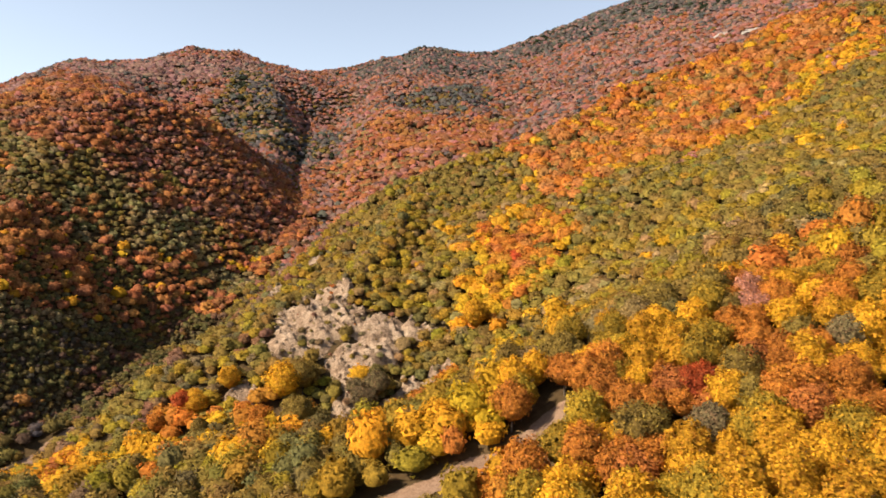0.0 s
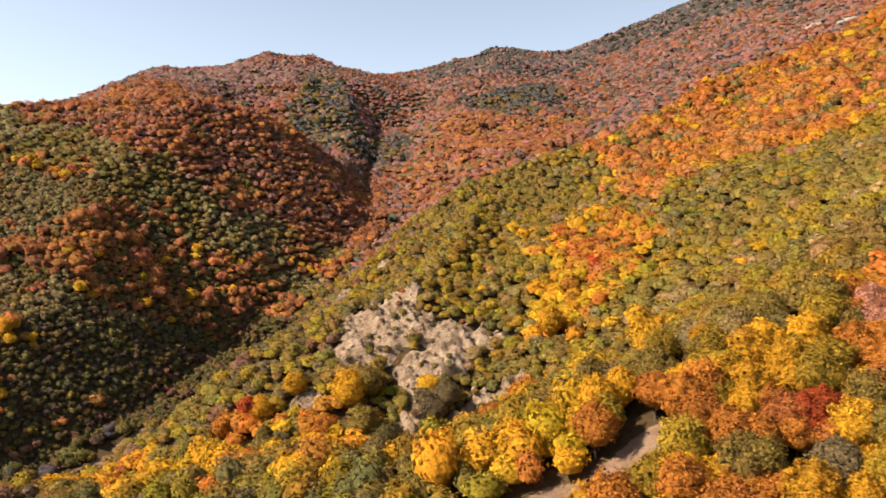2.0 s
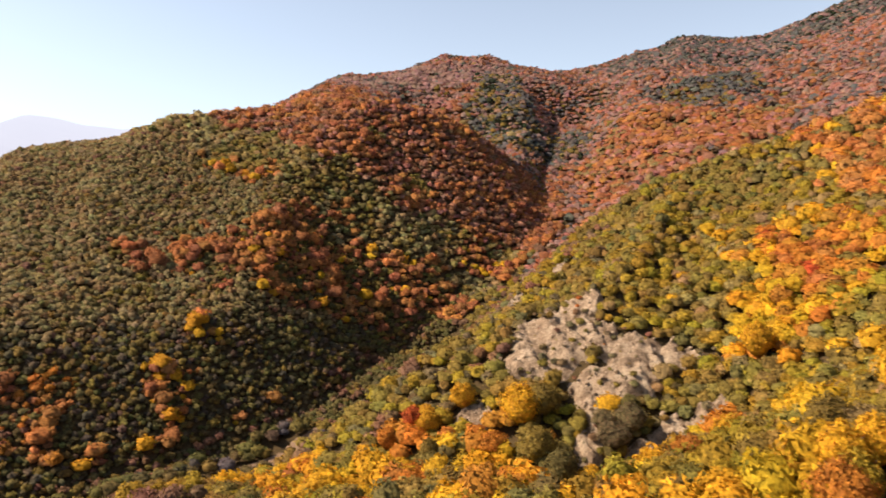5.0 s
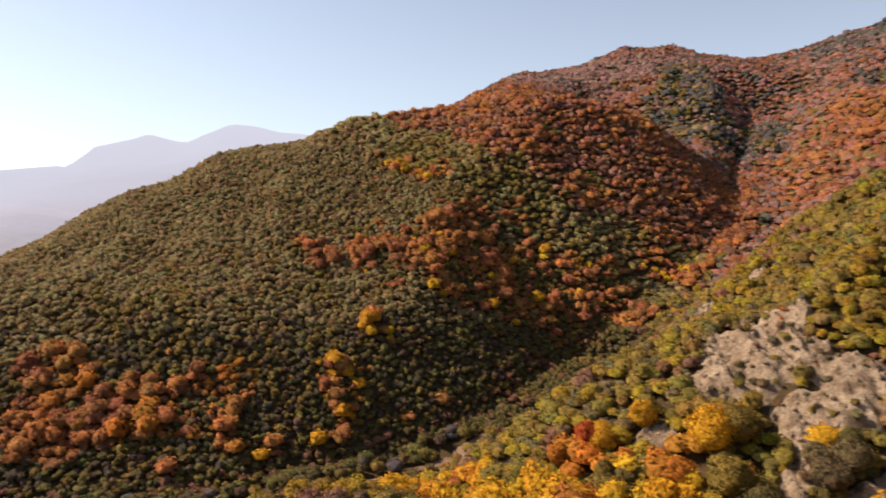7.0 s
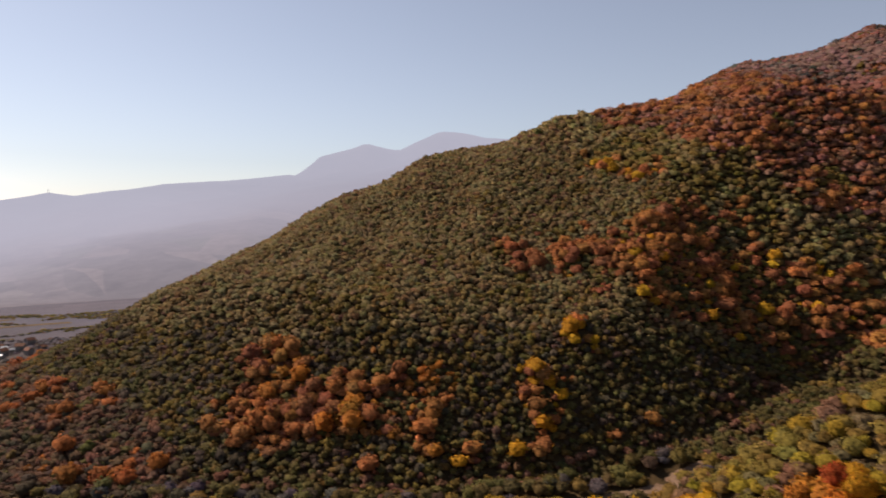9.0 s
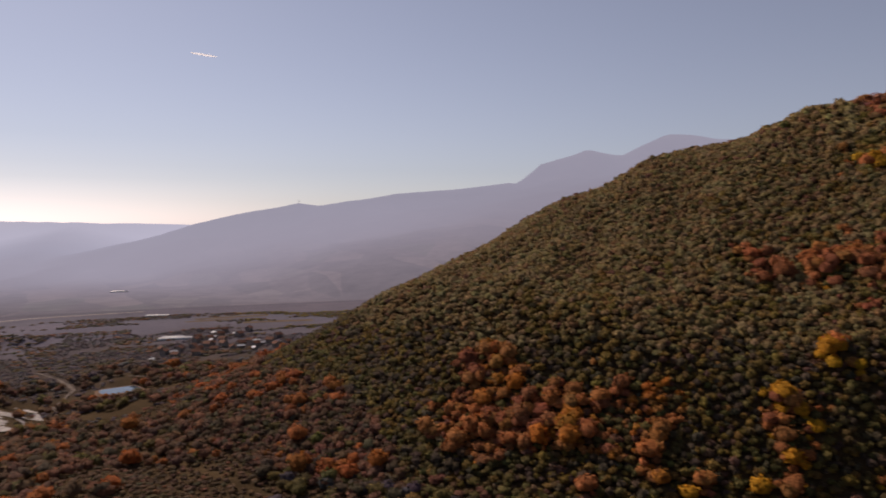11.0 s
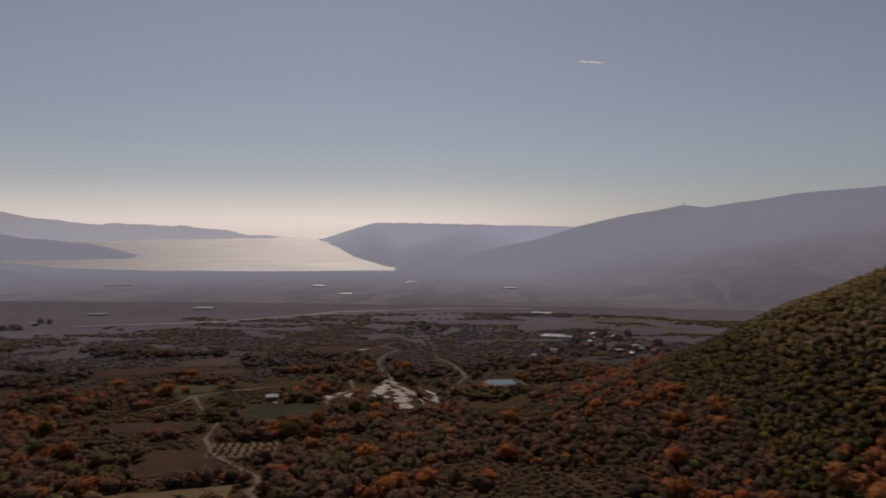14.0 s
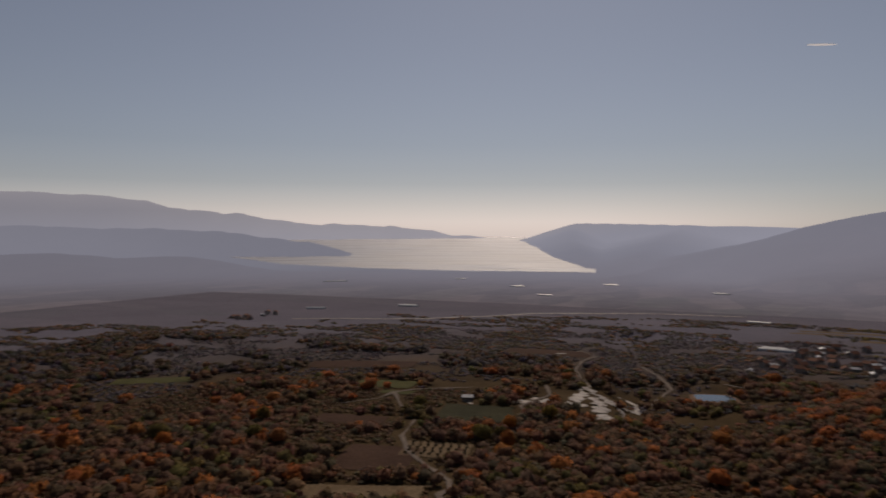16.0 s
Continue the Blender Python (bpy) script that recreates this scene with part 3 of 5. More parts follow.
    hue = plant(hue, plain & ~(hill & (high > 52)), {"green": 1.3, "dusk": 2.2, "heath": 5, "brown": 4.5, "rust": 1.0})
    # farther plain: mauve-grey leaf hues paint in distance haze
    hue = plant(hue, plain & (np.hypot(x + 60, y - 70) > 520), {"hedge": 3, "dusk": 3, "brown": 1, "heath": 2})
    # far mountain: leaf hues paled towards mauve and grey to paint in haze
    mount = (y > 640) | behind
    hue = plant(hue, mount, {"faded_hazed_red": 3, "mauve": 6, "russet": 2, "grey_pine": 2.5, "brown": 1.5})
    hue = plant(hue, mount & (w > 0.2), {"faded_hazed_red": 3, "russet": 3, "mauve": 4, "olive": 1.2})
    for name, mixture in (("orange_flank", {"amber": 3, "faded_hazed_red": 3, "russet": 4, "tawny": 2}), ("pine_band", {"grey_pine": 6, "brown": 1, "olive": 2}),
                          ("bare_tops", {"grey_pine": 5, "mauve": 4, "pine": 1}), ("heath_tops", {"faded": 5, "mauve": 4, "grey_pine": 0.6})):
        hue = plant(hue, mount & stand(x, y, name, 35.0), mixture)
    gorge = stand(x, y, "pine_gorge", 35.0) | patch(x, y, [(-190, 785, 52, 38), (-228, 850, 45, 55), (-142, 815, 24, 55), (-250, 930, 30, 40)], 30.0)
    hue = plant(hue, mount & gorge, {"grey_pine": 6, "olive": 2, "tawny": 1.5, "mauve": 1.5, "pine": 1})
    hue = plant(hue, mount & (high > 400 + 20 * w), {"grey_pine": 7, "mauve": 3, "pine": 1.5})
    return hue


def colours_of(rng, hue):
    c = HUE_ROWS[hue] * rng.uniform(0.84, 1.16, (len(hue), 1))
    return np.clip(c * rng.uniform(0.88, 1.12, (len(hue), 3)), 0.008, 0.7)


MID = [crown_kind(s, 62, 8, 6.6, 6.6, 0.62, 2, 0.88, own_tilt=0.5) for s in range(8)]
FINE = [crown_kind(s + 70, 38, 7, 6.6, 6.4, 0.8, 2, 0.9, own_tilt=0.5) for s in range(8)]
FAR = [crown_kind(s + 50, 13, 6, 6.8, 6.4, 1.3, 1, 1.0, own_tilt=0.5) for s in range(10)]
SPECK = [crown_kind(s + 120, 6, 3, 6.8, 5.6, 1.7, 1, 0.9) for s in range(5)]
NEAR = [crown_kind(s + 140, 165, 10, 6.6, 6.8, 0.43, 2, 0.86, own_tilt=0.5) for s in range(8)]
TINY = [crown_kind(s + 90, 3, 4, 6.8, 6.6, 2.0, 1, 1.05, own_tilt=0.5) for s in range(8)]
LARGE_KINDS = ("gold", "orange", "rust", "red", "amber", "russet")


def wood(name, region, box, step, kinds, size, label, seed, thin=0.97, flat=1.0, closed=0.3, hues=None, large=1.3, spread=1.0, large_kinds=()):
    """A stretch of woodland inside a region of the plan. A share of the trees of the large kinds is that much larger."""
    rng = np.random.default_rng(seed)
    x, y = scatter(rng, *box, step)
    keep = region(x, y) & (rng.uniform(0, 1, len(x)) < thin)
    x, y = x[keep], y[keep]
    hue = hues_at(rng, x, y) if hues is None else choose(rng, len(x), hues)
    big = np.isin(hue, [HUE_AT[q] for q in LARGE_KINDS])
    big &= rng.uniform(0, 1, len(x)) < spread
    s = (0.74 + 0.5 * rng.uniform(0, 1, len(x)) ** 1.7) * size / 6.0 * np.where(big, large, 1.0)
    s = np.where(np.isin(hue, [HUE_AT["scrub"]]), s * 0.75, s)
    scale = np.c_[s, s * flat * rng.uniform(0.75, 1.15, len(x))]
    place = np.c_[x, y, land(x, y) - 0.3 * s]
    which = rng.integers(0, len(kinds), len(x))
    if large_kinds:
        which = np.where(big, len(kinds) + rng.integers(0, len(large_kinds), len(x)), which)
    return planted(name, kinds + list(large_kinds), which, place, scale, colours_of(rng, hue), label, "woodland", closed)


def beside_track(x, y):
    """The cleared strip along the track and the low bank below it."""
    return (along(x, y, TRACK)[0] < 4.2) | (along(x, y + 7, TRACK)[0] < 5)


def by_hand(x, y):
    """The stretch of slope next to the flight path, whose trees stand singly."""
    return patch(x, y, [(-57, 240, 5, 4)], 9.0) | (x > 14) & (x < 104) & (y > 84) & (y < 176 - 0.1 * x)


def in_right(x, y):
    xs, ys, _ = zip(*RIGHT_SPUR)
    dr, left = left_of_river(x, y)
    return ~left & (x < 0.66 * y + 25) & (y < np.interp(x, xs, ys) + np.where(x < -30, 60, 12)) & (dr > np.where(y > 275, 2, 8)) & ~patch(x, y, ROCK_SPOTS, 9.0) & ~beside_track(x, y) & ~by_hand(x, y)


def in_left(x, y):
    line = sorted(LEFT_HILL + HILLTOP[1:3], key=lambda p: p[1])
    dr, left = left_of_river(x, y)
    return left & (x > np.interp(y, [p[1] for p in line], [p[0] for p in line]) - np.where(y > 480, 70, 20)) & (dr > np.where(y > 300, 2, 15))


def in_lowland(x, y, bare=0.0):
    dr, left = left_of_river(x, y)
    open_land = in_field(x, y, 2.0) | patch(x, y, QUARRY, 9.0) | near_lines(x, y, LANES, 4.0) | near_lines(x, y, [ROAD], 7.0) | (np.hypot((x - POND[0]) / (POND[2] + 5), (y - POND[1]) / (POND[3] + 5)) < 1)
    clump = wave(x, y, 55, 61, 3)
    return ~open_land & (dr > 1.5) & (clump > np.interp(np.hypot(x + 60, y - 70), [180, 300, 500, 900], [-0.4, -0.3, -0.2, -0.1]) + bare) & ~(in_left(x, y) & (land(x, y) > 52))


wood("near_slope_wood", lambda x, y: in_right(x, y) & (y < 232), (-160, 330, 110, 232), 4.2, NEAR, 6.4, "golden beech and olive oak wood at the foot of the slope", 12, flat=1.1)
wood("right_slope_wood", lambda x, y: in_right(x, y) & (y >= 232) & (y < 330), (-160, 330, 232, 330), 3.5, MID, 5.5, "autumn oak and beech wood in olive, gold and orange on the sunlit slope", 1, flat=0.9, closed=0.4)
wood("upper_slope_wood", lambda x, y: in_right(x, y) & (y >= 330), (-160, 330, 330, 545), 3.7, FINE, 5.7, "olive oak wood under orange beeches along the ridge", 8, flat=0.9, closed=0.4)
wood("left_hill_wood", lambda x, y: in_left(x, y) & (y < 420) & (land(x, y) > 30), (-520, -130, 70, 420), 2.2, FAR, 3.3, "dense olive-green oak wood with orange groups on the shaded hill", 2, flat=1.0, closed=0.6, large=2.1, spread=0.24, large_kinds=FINE)
wood("riverside_trees", lambda x, y: (left_of_river(x, y)[0] > 5) & (left_of_river(x, y)[0] < 17) & (wave(x, y, 14, 171, 2) > -0.45), (-330, -120, 100, 300), 5.4, MID, 6.0, "grey-green willows and alders beside the river bed", 10, flat=0.85, closed=0.3, hues={"green": 4, "dusk": 2, "hedge": 2, "olive": 1})
wood("hilltop_wood", lambda x, y: in_left(x, y) & (y >= 420), (-420, -60, 420, 690), 3.2, FAR, 5.1, "rust and orange beech wood on the hilltop", 3, flat=0.85, closed=0.8, large=1.3, spread=0.4, large_kinds=FINE)


def in_mountain(x, y):
    xs, ys, _ = zip(*RIGHT_SPUR)
    _, left = left_of_river(x, y)
    behind = ~left & (y > np.maximum(np.interp(x, xs, ys) + 10, np.where(x > 30, 640, 0))) & (x > -110)
    return (((y > 640) & (x < 30)) | behind) & (y < 1335) & ~((x < -330) & (y < 645)) & ~patch(x, y, CRAGS, 15.0)


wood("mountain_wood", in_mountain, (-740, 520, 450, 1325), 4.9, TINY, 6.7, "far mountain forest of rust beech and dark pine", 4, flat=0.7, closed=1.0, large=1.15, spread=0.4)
wood("lowland_wood", lambda x, y: in_lowland(x, y) & (wave(x, y, 34, 67, 3) > np.interp(np.hypot(x + 60, y - 70), [220, 380], [-0.7, -0.2])), (-600, -130, -520, 150), 4.9, FAR, 5.0, "brown autumn trees on the lowland", 5, flat=0.95, closed=0.5, large=1.35, spread=0.6, large_kinds=FINE)
wood("lowland_scrub", lambda x, y: in_lowland(x, y, -0.6), (-450, -140, -260, 140), 3.1, SPECK, 2.6, "brown bracken and thorn scrub on the lowland", 7, flat=0.7, closed=0.8, hues={"heath": 4, "litter": 5, "dusk": 1.5, "brown": 0.6})
# scrub in the same mauve-grey haze tint as the farmland under it
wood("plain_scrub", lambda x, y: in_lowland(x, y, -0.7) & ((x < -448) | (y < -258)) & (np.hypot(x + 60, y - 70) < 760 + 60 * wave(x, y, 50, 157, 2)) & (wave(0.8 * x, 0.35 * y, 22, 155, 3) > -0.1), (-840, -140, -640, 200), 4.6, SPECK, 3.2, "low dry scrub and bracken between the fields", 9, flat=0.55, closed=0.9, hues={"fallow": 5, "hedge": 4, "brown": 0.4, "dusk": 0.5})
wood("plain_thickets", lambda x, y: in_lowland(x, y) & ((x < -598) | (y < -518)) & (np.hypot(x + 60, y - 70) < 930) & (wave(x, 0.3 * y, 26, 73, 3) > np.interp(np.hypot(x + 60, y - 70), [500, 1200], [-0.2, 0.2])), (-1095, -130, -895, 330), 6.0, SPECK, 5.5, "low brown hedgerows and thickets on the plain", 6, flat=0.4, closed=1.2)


# ---- single trees beside the flight path ----
def part(name, bm, mat, parent, label=""):
    """One mesh object from a bmesh, under a thing or a part."""
    me = bpy.data.meshes.new(name)
    bm.to_mesh(me)
    bm.free()
    me.materials.append(mat)
    ob = new(name, me)
    ob.parent = parent
    return tagged(ob, label)


def trunk_mesh(rng, height):
    """A tapered trunk with bent limbs."""
    bm = bmesh.new()

    def limb(a, b, r0, r1):
        d = (b - a)
        q = d.to_track_quat("Z", "Y").to_matrix().to_4x4()
        bmesh.ops.create_cone(bm, cap_ends=True, segments=7, radius1=r0, radius2=r1, depth=d.length, matrix=Matrix.Translation((a + b) / 2) @ q)

    foot, mid, top = Vector((0, 0, -0.6)), Vector((rng.uniform(-0.3, 0.3), rng.uniform(-0.3, 0.3), height * 0.4)), Vector((rng.uniform(-0.5, 0.5), rng.uniform(-0.5, 0.5), height * 0.8))
    limb(foot, mid, 0.26, 0.19)
    limb(mid, top, 0.19, 0.05)
    for k in range(6):
        a = k * 1.05 + rng.uniform(0, 0.6)
        root = mid.lerp(top, rng.uniform(0.0, 0.6))
        limb(root, root + Vector((math.cos(a) * height * 0.26, math.sin(a) * height * 0.26, height * rng.uniform(0.1, 0.28))), 0.09, 0.025)
    return bm


def crown_mesh(name, seed, cards, lobes, width, height, size, hue, second):
    v, f, tone, normal = crown_kind(seed, cards, lobes, width, height, size, 3, 0.86, True, 0.55)
    rng = np.random.default_rng(seed + 7)
    pick = np.repeat(rng.uniform(0, 1, len(v) // 3 + 1) < 0.22, 3)[:len(v), None]
    c = np.where(pick, 0.5 * np.array(HUES[second]) + 0.5 * np.array(HUES[hue]), np.array(HUES[hue])) * tone[:, None]
    me = bpy.data.meshes.new(name)
    fill_mesh(me, v, f, c, True, normal)
    me.materials.append(LEAF)
    return me


TREE_LOOKS = {"gold": ("orange", "golden-yellow beech tree in full autumn leaf on the slope"), "orange": ("rust", "orange beech tree in full autumn leaf on the slope"), "lime": ("gold", "yellow-green beech tree just turning on the slope"),
              "olive": ("lime", "olive-green oak tree still in leaf on the slope"), "red": ("rust", "deep red maple tree in autumn leaf on the slope"), "rust": ("orange", "rust-coloured beech tree in autumn leaf on the slope"),
              "heath": ("brown", "dark brown bush on the slope"), "scrub": ("brown", "grey-green half-bare shrub on the slope"), "green": ("olive", "dark green oak tree in leaf on the slope"), "brown": ("scrub", "brown half-bare tree on the slope"),
              "tawny": ("olive", "tawny olive oak tree on the slope"), "faded_hazed_red": ("orange", "fading pink-brown beech tree on the slope"), "dusk": ("green", "dark green tree on the slope"), "amber": ("rust", "amber beech tree in autumn leaf on the slope")}
tree_stock = {}


def tree(hue, shape):
    """A tree to be copied: trunk with limbs, and a crown of leaf clumps."""
    if (hue, shape) not in tree_stock:
        rng = random.Random(shape * 17 + 3)
        width, height = rng.uniform(7.0, 8.6), rng.uniform(9.0, 11.5)
        t = new("tree")
        part("trunk", trunk_mesh(rng, height + 1.2), BARK, t)
        crown = new("crown", crown_mesh("crown", 200 + shape, 1750, 30, width * 1.08, height * 0.9, 0.28, hue, TREE_LOOKS[hue][0]))
        crown.parent, crown.location = t, (0, 0, 1.0)
        tagged(t, TREE_LOOKS[hue][1], "tree", "trees on the near slope")
        tree_stock[hue, shape] = t
        return t, True
    return tree_stock[hue, shape], False


rng = np.random.default_rng(77)
tx, ty = scatter(rng, 14, 112, 80, 190, 5.2)
keep = (tx > 13) & by_hand(tx, ty) & ~beside_track(tx, ty)
tx, ty = tx[keep], ty[keep]
for x, y, h, s, a in zip(tx, ty, hues_at(rng, tx, ty), rng.uniform(0.68, 1.12, len(tx)), rng.uniform(0, 360, len(tx))):
    hue = list(HUES)[h]
    t, fresh = tree(hue, int(rng.integers(0, 4)))
    m = pose(x, y, float(land(x, y)) - 0.2, 0, 0, a)
    if fresh:
        t.matrix_basis = m @ Matrix.Diagonal((s, s, s * 1.05, 1))
    else:
        copy_thing(t, m).scale = (s, s, s * 1.05)


# large old trees on the knoll below the cliff
for x, y, hue, s in ((-56, 245, "gold", 1.5), (-50, 249, "olive", 1.35), (-62, 236, "orange", 1.0), (-48, 233, "olive", 1.3), (-40, 229, "green", 1.1), (-27, 240, "scrub", 1.15), (-23, 246, "scrub", 1.05), (-31, 247, "scrub", 0.8), (-24, 254, "green", 0.75), (-92, 246, "red", 0.95),
                     (-86, 244, "gold", 0.95), (-77, 252, "gold", 1.0), (-82, 234, "olive", 0.8), (-98, 238, "orange", 0.9), (-66, 228, "lime", 1.0), (-54, 224, "orange", 1.1), (13, 273, "gold", 1.3), (-6, 212, "orange", 1.1), (3, 219, "gold", 1.1), (-15, 214, "gold", 1.0)):
    t, fresh = tree(hue, int(abs(3 * x + y)) % 4)
    m = pose(x, y, float(land(x, y)) - 0.2, 0, 0, (x * 11) % 360)
    if fresh:
        t.matrix_basis = m @ Matrix.Diagonal((s, s, s, 1))
    else:
        copy_thing(t, m).scale = (s, s, s)


# lone trees between the fields
for x, y, hue, s in ((-339, -29, "rust", 0.85), (-347, -43, "green", 0.9), (-353, -37, "green", 0.8), (-352, -48, "olive", 0.7), (-316, -22, "brown", 0.8), (-283, -168, "green", 1.0), (-290, -176, "brown", 0.9), (-278, -160, "rust", 0.8),
                     (-262, -120, "brown", 0.8), (-300, -130, "green", 0.85), (-330, -150, "olive", 0.9), (-372, -40, "orange", 0.8), (-405, -30, "olive", 0.9), (-398, -100, "green", 0.8), (-262, -200, "rust", 0.9), (-320, -210, "brown", 0.9)):
    t, fresh = tree(hue, int(abs(x + y)) % 4)
    m = pose(x, y, float(land(x, y)) - 0.2, 0, 0, (x * 7) % 360)
    if fresh:
        t.matrix_basis = m @ Matrix.Diagonal((s, s, s, 1))
        lone = t
    else:
        lone = copy_thing(t, m)
        lone.scale = (s, s, s)
    tagged(lone, TREE_LOOKS[hue][1].replace("on the slope", "among the lowland fields"), "tree", "trees among the fields")


# ---- far country: plain, lake and hazy hills ----
def painted_haze(name, stops, scale, glow, reach):
    """Far country with its haze painted in: fields and woods that fade with distance into a glowing haze colour."""
    m, nt, b = material(name, 1.0, 0.0)
    tc, mp = nt.nodes.new("ShaderNodeTexCoord"), nt.nodes.new("ShaderNodeMapping")
    mp.inputs["Scale"].default_value = (0.35, 1.0, 1.0)
    vo = nt.nodes.new("ShaderNodeTexVoronoi")
    vo.inputs["Scale"].default_value = scale
    nt.links.new(tc.outputs["Object"], mp.inputs[0])
    nt.links.new(mp.outputs[0], vo.inputs["Vector"])
    sep = nt.nodes.new("ShaderNodeSeparateColor")
    nt.links.new(vo.outputs["Color"], sep.inputs[0])
    col = mix(nt, 1.0, ramp(nt, sep.outputs[0], stops), ramp(nt, noise_tex(nt, 0.02, 6, 0.75), [(0.3, (0.5, 0.5, 0.5)), (0.7, (1.3, 1.3, 1.3))]), "MULTIPLY")
    nt.links.new(col, b.inputs["Base Color"])
    # haze painted in: the surface gives way to emission with distance
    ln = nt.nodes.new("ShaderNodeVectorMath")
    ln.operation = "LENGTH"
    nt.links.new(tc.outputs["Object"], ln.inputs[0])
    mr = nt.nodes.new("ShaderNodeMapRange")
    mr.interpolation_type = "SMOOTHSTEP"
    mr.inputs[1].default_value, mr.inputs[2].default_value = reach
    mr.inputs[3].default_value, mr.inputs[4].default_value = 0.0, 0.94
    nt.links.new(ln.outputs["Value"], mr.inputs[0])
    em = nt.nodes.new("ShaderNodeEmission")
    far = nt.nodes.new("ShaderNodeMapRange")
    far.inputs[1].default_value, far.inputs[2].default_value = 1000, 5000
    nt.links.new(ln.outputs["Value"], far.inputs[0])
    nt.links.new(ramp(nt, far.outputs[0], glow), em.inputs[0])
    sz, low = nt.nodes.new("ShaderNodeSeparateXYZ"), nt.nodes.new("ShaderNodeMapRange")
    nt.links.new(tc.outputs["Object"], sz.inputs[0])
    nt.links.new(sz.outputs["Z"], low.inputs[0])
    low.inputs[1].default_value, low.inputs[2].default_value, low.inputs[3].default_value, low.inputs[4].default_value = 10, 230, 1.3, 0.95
    side, both = nt.nodes.new("ShaderNodeMapRange"), nt.nodes.new("ShaderNodeMath")          # haze glow turned up to the north
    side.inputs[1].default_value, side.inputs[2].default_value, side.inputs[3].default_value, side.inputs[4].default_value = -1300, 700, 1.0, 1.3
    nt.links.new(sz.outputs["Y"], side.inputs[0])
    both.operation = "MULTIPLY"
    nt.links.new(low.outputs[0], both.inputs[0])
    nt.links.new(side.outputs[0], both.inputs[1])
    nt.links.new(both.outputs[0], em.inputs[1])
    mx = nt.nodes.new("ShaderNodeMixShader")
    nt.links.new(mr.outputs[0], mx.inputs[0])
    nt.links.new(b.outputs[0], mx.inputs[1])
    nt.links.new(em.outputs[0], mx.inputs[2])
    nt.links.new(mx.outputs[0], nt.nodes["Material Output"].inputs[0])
    return m


RANGE = [(-1880, -270, 2), (-2240, -144, 30), (-2340, -63, 62), (-2448, 26, 88), (-2530, 122, 107), (-2568, 262, 131), (-2586, 328, 164), (-2593, 376, 174), (-2600, 450, 188), (-2609, 531, 210), (-2594, 610, 201), (-2585, 655, 212), (-2566, 725, 222), (-2524, 860, 243), (-2465, 1005, 255), (-2420, 1107, 264), (-2347, 1251, 284)]
PEAKS = [(-2347, 1251, 270), (-2288, 1360, 362), (-2204, 1497, 412), (-2136, 1595, 386), (-2042, 1716, 448), (-1950, 1850, 425), (-1500, 2400, 430)]
HEADLAND = [(-4330, -1317, 62), (-4260, -1080, 128), (-4270, -980, 163), (-4000, -330, 150), (-3900, 400, 136)]
HEAD_BODY = [(-4000, -330, 140), (-3000, -330, 70), (-2080, -330, 4)]
HEAD_SPUR = [(-4100, -960, 132), (-3400, -800, 78), (-2800, -610, 44), (-2300, -445, 10)]
WEST_HILL = [(-2415, -1405, 16), (-2490, -1695, 79), (-2400, -2115, 114), (-2250, -2560, 132), (-1900, -3000, 136)]
WEST_FOOT = [(-1697, -1403, 14), (-1655, -1525, 46), (-1510, -1655, 46), (-1394, -1745, 60), (-1290, -1820, 56), (-900, -2100, 60)]
WEST_FAR = [(-4396, -1748, 88), (-4219, -2123, 137), (-4071, -2384, 172), (-3909, -2631, 162), (-3555, -3075, 221), (-3085, -3529, 308), (-2827, -3731, 328), (-2600, -3873, 336), (-2000, -4200, 330)]

FAR_PEAK = [(-4700, 300, 140), (-4690, 380, 162), (-4680, 480, 190), (-4660, 590, 204), (-4640, 760, 198), (-4600, 1000, 150)]


def far_land(x, y):
    r = np.hypot(x + 50, y - 60)
    z = 16 - 16 * np.clip((r - 700) / 1200, 0, 1) - 14 * np.clip((r - 2150) / 300, 0, 1)
    z = z + 48 * np.exp(-np.maximum(r - 60, 0) / 300.0) - 1.5
    fine = wave(x, y, 260, 81, 4)
    for line, steep, deep, brow, rough in ((RANGE, 0.25, 0, 10, 14), (PEAKS, 0.2, 110, 10, 14), (HEADLAND, 0.33, 0, 20, 10), (HEAD_SPUR, 0.30, 0, 20, 8), (HEAD_BODY, 0.2, 0, 20, 8), (WEST_HILL, 0.30, 0, 20, 22), (WEST_FOOT, 0.22, 0, 20, 18), (WEST_FAR, 0.4, 0, 20, 44), (FAR_PEAK, 0.4, 0, 10, 12)):
        top = ridge(x, y, line, steep, deep, 90, brow)
        z = soft_max(z, top + fine * rough * np.clip((np.max([p[2] for p in line]) - top) / 60, 0.55 if line in (WEST_HILL, WEST_FOOT, WEST_FAR) else 0.22, 1), 10)
    return z


rr = np.concatenate([np.arange(1000, 2000, 50), np.arange(2000, 3000, 40), np.arange(3000, 4951, 65)])
aa = np.radians(np.concatenate([np.arange(-180, 40, 6), np.arange(40, 155, 0.5), np.arange(155, 181, 5)]))
ga, gr = np.meshgrid(aa, rr)
gx, gy = -50 - np.sin(ga) * gr, 60 + np.cos(ga) * gr
ii = np.arange(ga.size).reshape(ga.shape)
PAINTED_HAZE = painted_haze("haze_painted_country", [(0.2, (0.105, 0.096, 0.098)), (0.5, (0.14, 0.122, 0.124)), (0.8, (0.19, 0.162, 0.158)), (0.95, (0.12, 0.118, 0.108))], 0.016, [(0.0, (0.2, 0.18, 0.196)), (0.25, (0.245, 0.235, 0.262)), (0.45, (0.29, 0.29, 0.328)), (0.75, (0.41, 0.41, 0.455)), (1.0, (0.62, 0.58, 0.575))], (500, 2100))
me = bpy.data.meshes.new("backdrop")
